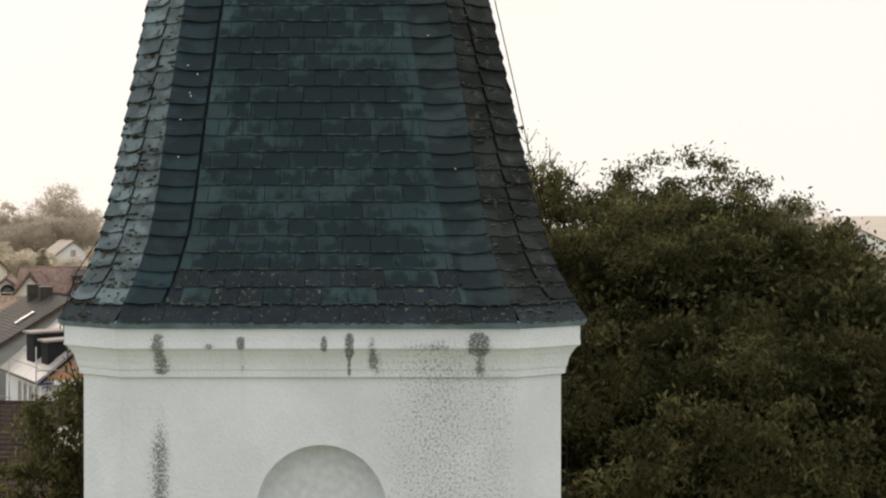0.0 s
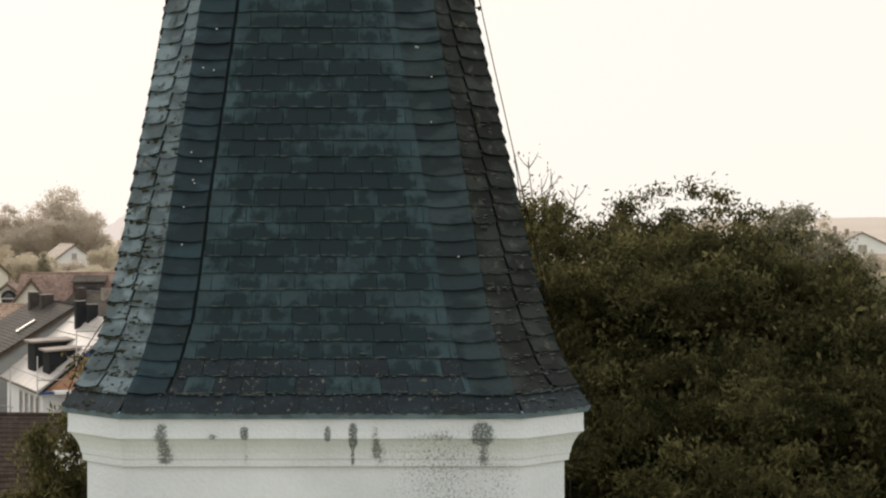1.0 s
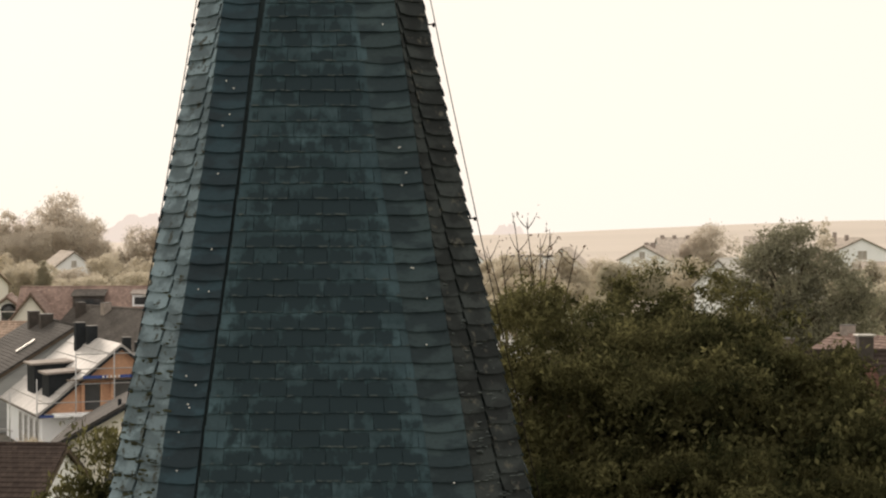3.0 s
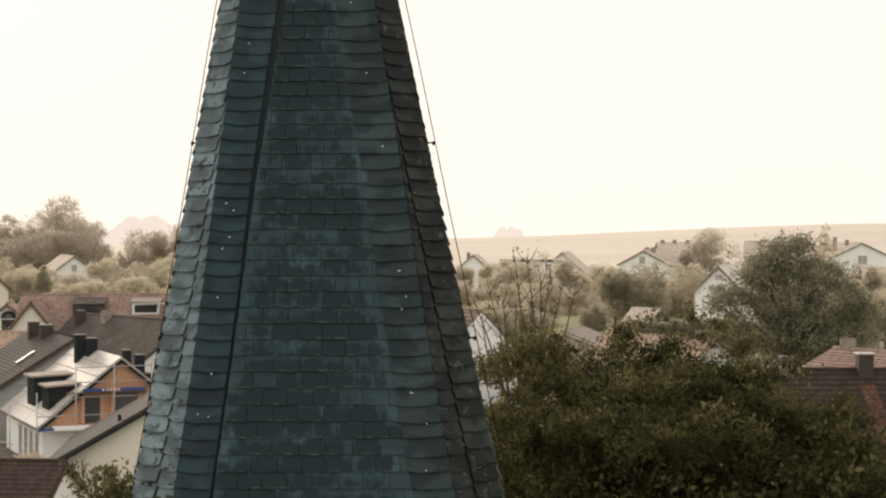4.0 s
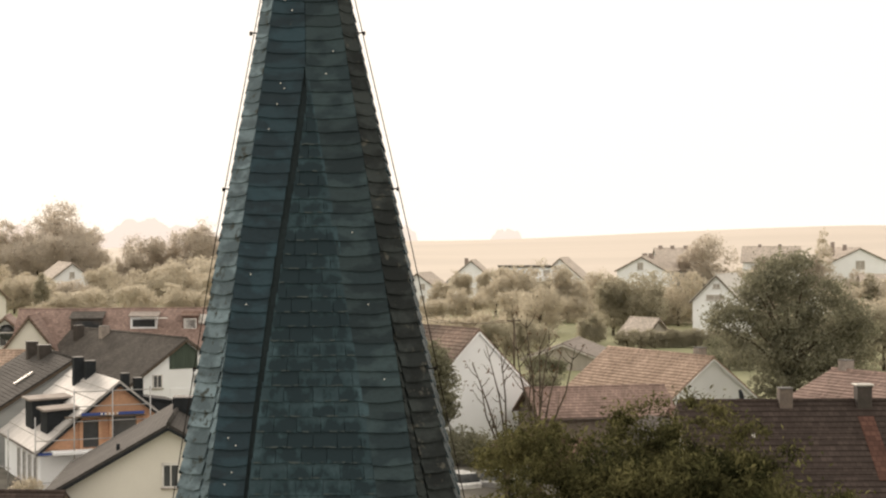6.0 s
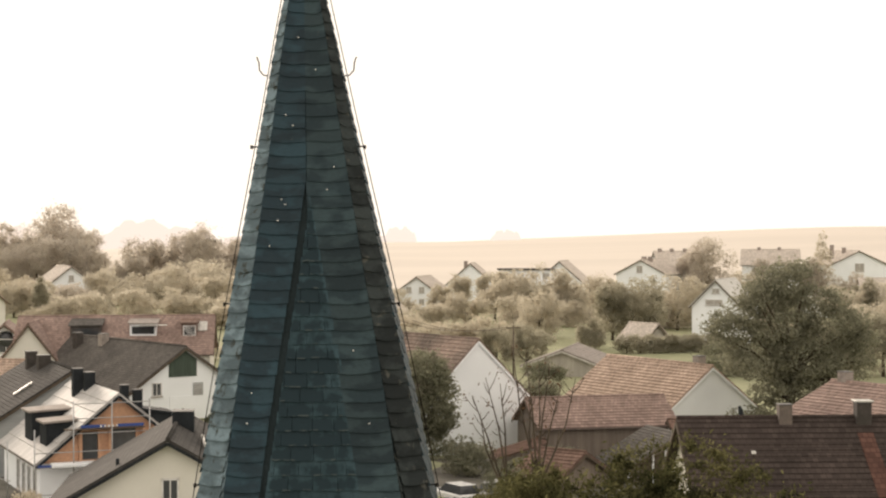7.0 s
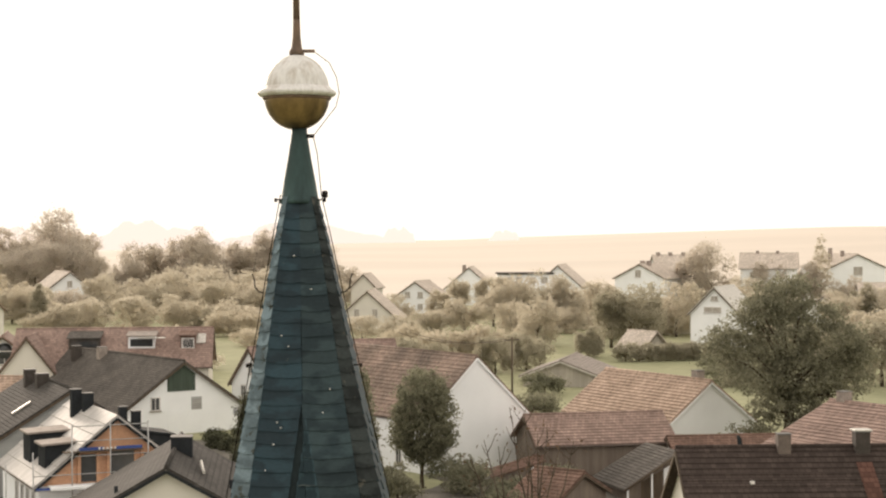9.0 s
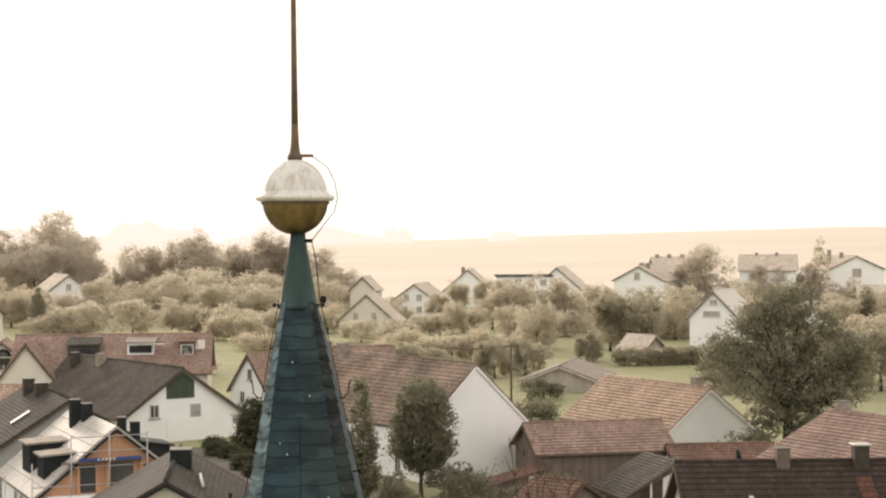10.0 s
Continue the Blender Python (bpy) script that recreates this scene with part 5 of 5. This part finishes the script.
for x in (-4.5, -1.5, 1.8, 4.8):
    window(flat, (x, -0.001, 6.7), (1.7, 1.5), 0)

# ---------------------------------------------------------------- trees


# the large tree beside the tower
BOUGHS = [(-2.6, 2.6, 12.9, 1.2, 1.4, 1.2), (-1.0, 3.0, 13.0, 1.2, 1.4, 1.1), (0.8, 2.4, 12.3, 1.2, 1.4, 1.1), (-1.4, 4.0, 12.6, 1.6, 1.8, 1.2), (0.2, 3.6, 12.3, 1.5, 1.8, 1.2), (-2.8, 4.2, 12.2, 1.4, 1.8, 1.3), (-4.5, 1.5, 12.0, 1.0, 1.8, 1.5), (-4.5, -1.0, 10.3, 1.2, 2.0, 1.8), (-4.3, -1.0, 8.0, 1.4, 2.0, 2.0), (-4.0, 3.5, 13.45, 0.9, 1.4, 1.0), (-3.2, 3.0, 13.15, 1.2, 1.6, 1.2), (-1.9, 5.0, 13.2, 1.1, 1.3, 1.6), (-0.9, 5.1, 13.3, 1.1, 1.3, 1.55), (-0.1, 4.6, 13.0, 1.2, 1.5, 1.5), (-1.6, 2.2, 12.7, 1.2, 1.5, 1.1), (-0.5, 2.0, 12.5, 1.2, 1.6, 1.1), (0.9, 1.5, 12.3, 1.1, 1.6, 1.1), (2.1, 1.0, 11.4, 0.9, 1.4, 1.0),
      (-3.0, 0.5, 11.6, 1.8, 2.4, 1.9), (-1.0, 0.0, 11.6, 2.2, 2.6, 2.0), (1.2, -0.5, 10.8, 2.0, 2.4, 1.8), (3.0, 0.0, 9.7, 1.7, 2.4, 1.7), (-3.0, -3.0, 9.8, 1.6, 2.2, 1.9), (-0.8, -3.4, 9.9, 2.1, 2.4, 2.0),
      (1.6, -3.2, 9.2, 2.2, 2.4, 2.0), (3.6, -2.0, 8.8, 2.0, 2.4, 1.9), (-2.0, 0.0, 8.0, 3.2, 3.4, 2.8), (2.0, 0.0, 7.2, 4.0, 3.6, 3.0), (0.0, 0.0, 4.6, 5.0, 4.2, 2.8)]
rb = random.Random(52)
sprays = []
for x, y, z, rx, ry, rz in BOUGHS:                      # each bough carries separate sprays, with shade between them
    for i in range(max(6, round(9 * (rx * ry * rz) ** 0.55))):
        az, up = rb.uniform(0, math.tau), rb.uniform(-0.35, 1.0)
        c, q = math.sqrt(1 - up * up), rb.uniform(0.32, 0.62)
        sprays.append((x + rx * 0.9 * c * math.cos(az), y + ry * 0.9 * c * math.sin(az), z + rz * 0.92 * up, q * 1.25, q * 1.25, q * 0.62))
great_tree = tree("tree", "large dense dark green tree close to the tower", (5.6, 27.5, -0.5), 6.0, 0.38, sprays,
                  4600, 84, 0.135, 0.053, M_leafnear, 3, limbs=10, shell=0.5, droop=0.7, aspect=0.34, flat=0.7)
tree("tree", "dark conifer-like tree behind the tower", (-7.9, 38.0, -0.5), 5.0, 0.22, [(0.5, 0, 10.2, 1.0, 1.0, 1.4), (0.0, 0, 9.0, 1.5, 1.4, 1.2), (-0.6, 0, 7.6, 1.4, 1.3, 1.3), (0.4, 0, 6.0, 1.8, 1.8, 2.0)],
     420, 46, 0.18, 0.09, M_leafnear, 8, droop=0.9, aspect=0.33)
core = leaf_mesh("inner_crown", crown_points([(-1.2, 1.8, 12.2, 3.2, 2.0, 1.5), (-3.2, 0.8, 10.2, 2.0, 2.4, 2.6), (-0.2, 0.3, 10.6, 4.0, 3.4, 2.4), (0.4, 0.0, 8.0, 4.6, 3.8, 3.2), (0.0, 0.0, 5.0, 5.0, 4.0, 3.0)], 6400, 38, 0.28, 31, 0.0, 0.8)[0], 0.062, M_leafnear, great_tree, 31, 0.8, 0.5)
# bare and thinly leaved young stems that rise behind the crown
sap = thing("bare_sapling", (2.0, 43.0, -0.5), "nearly bare sapling with dry brown seed heads", "sapling")
r = random.Random(21)
tips = []
SHOOTS = [(0.35, 12.9, -0.20, 15.9), (0.35, 12.9, 0.08, 15.9), (0.38, 12.9, 0.45, 15.5), (0.40, 12.9, 0.70, 15.6), (0.45, 12.8, 1.0, 15.2), (0.50, 12.7, 1.35, 15.3), (0.30, 12.9, 0.25, 14.8),
          (-0.35, 12.6, -0.55, 15.2), (-0.35, 12.6, -0.90, 15.3), (-0.40, 12.5, -1.25, 14.9), (-0.45, 12.4, -1.05, 14.4)]
for bx, bz, tx, top in SHOOTS:
    p = [(0.2 * bx, r.uniform(-0.2, 0.2), 3), (0.8 * bx, r.uniform(-0.3, 0.3), 10.0), (bx + 0.05 * r.uniform(-1, 1), r.uniform(-0.3, 0.3), bz), (0.6 * tx + 0.4 * bx + 0.1 * r.uniform(-1, 1), r.uniform(-0.3, 0.3), 0.55 * top + 0.45 * bz),
         (tx, r.uniform(-0.4, 0.4), top)]
    stem = tube(p, [0.06, 0.05, 0.034, 0.020, 0.008], 5)
    for j in range(6):
        k = r.choice((2, 3, 3))
        q = Vector(p[k]).lerp(Vector(p[k + 1]), r.uniform(0.1, 0.9))
        e = q + Vector((r.uniform(-0.32, 0.32), r.uniform(-0.2, 0.2), r.uniform(0.12, 0.5)))
        tube([q, q.lerp(e, 0.5) + Vector((0, 0, -0.04)), e], [0.014, 0.010, 0.006], 4, stem)
        tips.append(e)
    part("stem", stem, M_bark, sap)
pts = np.array([tuple(t + Vector((r.gauss(0, 0.10), r.gauss(0, 0.1), r.gauss(-0.03, 0.10)))) for t in tips for _ in range(3)])
leaf_mesh("dry_leaves", pts, 0.05, M_dry, sap, 4, 1.0, 0.4)

# broad tree with gaps to the right of the farmhouse
tree("tree", "broad spreading tree with open layered crown", (31.0, 152.0, 0.0), 5.0, 0.5,
     [(-0.6, 0, 14.3, 2.8, 2.6, 1.7), (-2.6, 0, 12.8, 2.6, 2.6, 1.4), (2.0, 0, 12.6, 2.6, 2.6, 1.3), (-5.0, 0, 10.2, 2.6, 2.6, 1.5), (-1.0, 0, 10.0, 3.4, 3.4, 2.0), (3.8, 0, 10.4, 3.2, 3.0, 1.6), (6.0, 0, 9.0, 1.8, 2.0, 1.2),
      (-3.2, 0, 7.2, 3.0, 3.0, 1.9), (1.2, 0, 7.2, 4.2, 3.6, 2.2), (4.6, 0, 7.0, 2.6, 2.6, 2.0), (0.8, 0, 4.4, 4.2, 3.4, 1.8)],
     1100, 36, 0.38, 0.15, M_leafbroad, 12, limbs=34, shell=0.45)
tree("tree", "clipped round-crowned tree before the white barn", (-1.4, 134.0, -0.4), 2.8, 0.16, [(0.1, 0, 6.0, 2.5, 2.3, 2.5), (0.1, 0, 7.8, 1.9, 1.9, 2.0), (0.1, 0, 4.5, 2.55, 2.4, 1.5), (0.1, 0, 3.3, 1.5, 1.5, 0.9)], 760, 30, 0.22, 0.12, M_leafmid, 14, shell=0.7)
tree("tree", "slim dark conifer by the barn", (-5.9, 130.0, -0.4), 2.0, 0.16, [(0, 0, 9.2, 0.45, 0.45, 1.2), (0, 0, 7.2, 0.8, 0.8, 1.6), (0, 0, 5.0, 1.1, 1.1, 1.7), (0, 0, 2.8, 1.3, 1.3, 1.7)], 300, 30, 0.2, 0.12, M_leafmid, 15)

for x, y, w, h in ((-20.6, 160.0, 2.6, 1.6), (-19.2, 158.0, 2.4, 1.5), (-21.8, 165.5, 2.0, 1.3), (-17.0, 150.0, 3.0, 1.8), (-15.6, 146.0, 2.8, 1.5), (-14.2, 156.0, 2.6, 1.6)):
    tree("bush", "dark low shrub in the yard of the white house", (x, y, -0.4), 0.5, 0.07, [(0, 0, h * 0.6, w * 0.45, w * 0.4, h * 0.45), (w * 0.3, 0, h * 0.4, w * 0.35, w * 0.3, h * 0.4)], 170, 24, 0.22, 0.11, M_leafdark, int(500 + y))
tree("tree", "dense dark evergreen beside the white house", (-17.6, 162.0, -0.4), 1.0, 0.14, [(0, 0, 4.4, 1.1, 1.1, 1.0), (0.1, 0, 3.2, 1.6, 1.5, 1.3), (-0.1, 0, 1.8, 1.8, 1.7, 1.4)], 360, 28, 0.24, 0.12, M_leafdark, 516)
post = thing("sign_post", (-19.6, 166.5, -0.5), "small pale sign on a thin metal post", "sign")
part("post", tube([(0, 0, 0), (0, 0, 3.6)], 0.05, 6), M_chimgrey, post)
part("sign_plate", boxed((0, -0.05, 3.3), (1.0, 0.04, 0.7)), M_siding, post)

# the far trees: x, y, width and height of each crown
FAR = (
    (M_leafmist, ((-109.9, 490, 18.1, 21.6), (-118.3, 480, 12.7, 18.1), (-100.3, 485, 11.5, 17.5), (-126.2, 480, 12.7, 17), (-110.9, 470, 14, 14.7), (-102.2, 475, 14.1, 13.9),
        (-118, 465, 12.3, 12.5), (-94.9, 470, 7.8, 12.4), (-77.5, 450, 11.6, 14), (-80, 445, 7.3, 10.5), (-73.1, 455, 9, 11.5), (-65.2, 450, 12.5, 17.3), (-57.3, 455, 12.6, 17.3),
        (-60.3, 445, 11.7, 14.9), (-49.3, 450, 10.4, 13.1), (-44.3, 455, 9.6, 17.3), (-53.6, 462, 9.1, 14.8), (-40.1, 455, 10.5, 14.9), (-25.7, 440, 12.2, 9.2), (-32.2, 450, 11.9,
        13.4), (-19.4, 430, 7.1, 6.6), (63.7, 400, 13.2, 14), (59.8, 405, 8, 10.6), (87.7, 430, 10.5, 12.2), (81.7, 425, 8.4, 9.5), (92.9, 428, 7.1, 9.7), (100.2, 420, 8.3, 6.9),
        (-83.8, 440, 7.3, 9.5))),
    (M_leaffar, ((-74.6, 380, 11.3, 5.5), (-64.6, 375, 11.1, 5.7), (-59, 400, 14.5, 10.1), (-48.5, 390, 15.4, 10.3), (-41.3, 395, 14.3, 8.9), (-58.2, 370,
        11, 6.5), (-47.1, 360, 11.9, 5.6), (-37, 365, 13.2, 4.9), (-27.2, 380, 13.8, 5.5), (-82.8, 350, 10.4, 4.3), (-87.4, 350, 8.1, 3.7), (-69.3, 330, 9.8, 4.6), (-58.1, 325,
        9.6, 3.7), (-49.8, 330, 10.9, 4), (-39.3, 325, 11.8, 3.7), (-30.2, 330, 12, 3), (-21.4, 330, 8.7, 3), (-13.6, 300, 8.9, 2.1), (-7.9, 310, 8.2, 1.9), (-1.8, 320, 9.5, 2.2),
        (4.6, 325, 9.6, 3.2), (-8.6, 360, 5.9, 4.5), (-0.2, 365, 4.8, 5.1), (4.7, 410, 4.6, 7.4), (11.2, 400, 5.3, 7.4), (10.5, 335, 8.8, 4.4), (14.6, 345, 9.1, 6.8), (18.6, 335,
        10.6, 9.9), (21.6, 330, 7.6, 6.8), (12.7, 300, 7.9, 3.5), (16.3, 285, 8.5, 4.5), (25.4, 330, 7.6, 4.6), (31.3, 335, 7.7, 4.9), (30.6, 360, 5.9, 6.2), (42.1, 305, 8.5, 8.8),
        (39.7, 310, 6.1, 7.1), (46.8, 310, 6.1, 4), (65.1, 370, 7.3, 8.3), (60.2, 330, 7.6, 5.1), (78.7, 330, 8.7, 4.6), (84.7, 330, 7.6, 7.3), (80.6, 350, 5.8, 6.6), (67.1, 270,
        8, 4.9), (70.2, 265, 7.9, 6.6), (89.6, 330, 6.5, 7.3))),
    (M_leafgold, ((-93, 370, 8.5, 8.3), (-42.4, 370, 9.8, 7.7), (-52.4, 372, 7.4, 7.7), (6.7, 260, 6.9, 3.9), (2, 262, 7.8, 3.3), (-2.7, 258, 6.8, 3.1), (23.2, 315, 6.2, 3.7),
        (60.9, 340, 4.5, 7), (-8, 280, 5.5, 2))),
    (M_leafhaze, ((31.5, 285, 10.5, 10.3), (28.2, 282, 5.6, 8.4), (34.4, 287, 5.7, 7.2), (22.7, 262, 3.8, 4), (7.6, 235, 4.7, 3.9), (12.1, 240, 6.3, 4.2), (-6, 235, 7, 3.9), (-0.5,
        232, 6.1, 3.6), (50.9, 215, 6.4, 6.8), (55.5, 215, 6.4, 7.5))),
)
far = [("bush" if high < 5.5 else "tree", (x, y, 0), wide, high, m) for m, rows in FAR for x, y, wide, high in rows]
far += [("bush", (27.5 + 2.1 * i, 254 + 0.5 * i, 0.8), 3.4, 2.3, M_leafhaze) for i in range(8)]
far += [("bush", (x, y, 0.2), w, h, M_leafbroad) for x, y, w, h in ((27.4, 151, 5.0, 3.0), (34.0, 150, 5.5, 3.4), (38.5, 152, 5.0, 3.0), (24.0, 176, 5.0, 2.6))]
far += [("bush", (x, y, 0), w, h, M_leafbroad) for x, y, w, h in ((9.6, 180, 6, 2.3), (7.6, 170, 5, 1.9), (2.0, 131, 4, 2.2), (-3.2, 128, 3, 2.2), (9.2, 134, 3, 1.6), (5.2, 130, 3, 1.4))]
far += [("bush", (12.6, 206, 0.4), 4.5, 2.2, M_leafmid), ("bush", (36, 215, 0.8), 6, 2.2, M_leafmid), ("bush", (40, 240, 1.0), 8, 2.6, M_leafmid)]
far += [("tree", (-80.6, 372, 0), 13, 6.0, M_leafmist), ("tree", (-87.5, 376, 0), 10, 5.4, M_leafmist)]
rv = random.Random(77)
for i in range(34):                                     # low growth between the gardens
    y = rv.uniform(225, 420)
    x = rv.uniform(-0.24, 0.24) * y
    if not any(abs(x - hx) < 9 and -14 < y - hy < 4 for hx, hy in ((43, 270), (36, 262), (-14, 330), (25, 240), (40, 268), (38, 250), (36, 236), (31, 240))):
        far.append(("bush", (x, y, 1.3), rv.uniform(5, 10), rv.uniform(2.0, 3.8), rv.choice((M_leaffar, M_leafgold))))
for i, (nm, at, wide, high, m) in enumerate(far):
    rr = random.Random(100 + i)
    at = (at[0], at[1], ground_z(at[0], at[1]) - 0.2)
    fills_view = m == M_leaffar and at[0] < 35 and at[1] > 283 and wide > 7 and high < 7 and not (at[0] < -60 and at[1] < 345)
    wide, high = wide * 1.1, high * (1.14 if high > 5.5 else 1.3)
    if fills_view:                                         # slimmer and taller, shaped to read as tree masses from the camera
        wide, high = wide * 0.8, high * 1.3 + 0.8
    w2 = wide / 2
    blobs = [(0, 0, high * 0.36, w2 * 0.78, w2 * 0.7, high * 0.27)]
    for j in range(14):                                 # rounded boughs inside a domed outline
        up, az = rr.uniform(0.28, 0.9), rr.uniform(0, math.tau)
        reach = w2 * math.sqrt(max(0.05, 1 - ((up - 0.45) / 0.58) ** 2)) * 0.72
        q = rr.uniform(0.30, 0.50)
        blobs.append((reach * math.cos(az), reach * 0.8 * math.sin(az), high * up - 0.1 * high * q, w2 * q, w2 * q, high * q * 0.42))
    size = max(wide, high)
    tree(nm, "far tree with a full rounded crown, paled to look misty" if nm == "tree" else "loose garden shrub with haze-paled leaves", at, high * 0.3, 0.02 * high + 0.05, blobs, 230 if high < 4.5 else 420 if high < 12 else 600, 22, 0.030 * size + 0.08, 0.012 * size + 0.06, m, 200 + i, limbs=4, group="village trees")
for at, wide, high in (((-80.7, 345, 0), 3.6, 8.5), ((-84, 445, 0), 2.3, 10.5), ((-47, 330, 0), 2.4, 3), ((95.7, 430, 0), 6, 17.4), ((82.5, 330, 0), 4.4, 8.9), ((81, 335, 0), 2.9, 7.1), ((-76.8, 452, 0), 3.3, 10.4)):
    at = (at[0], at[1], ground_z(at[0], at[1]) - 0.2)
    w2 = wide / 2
    tree("tree", "slim upright conifer paled as if in mist", at, high * 0.2, 0.15, [(0, 0, high * f, w2 * g, w2 * g, high * 0.16) for f, g in ((0.2, 0.8), (0.38, 1.0), (0.56, 0.95), (0.72, 0.75), (0.86, 0.42))], 320, 20, 0.25, 0.17, M_leafhaze if at[1] < 350 else M_leaffar, 400 + int(high * 10), limbs=5)
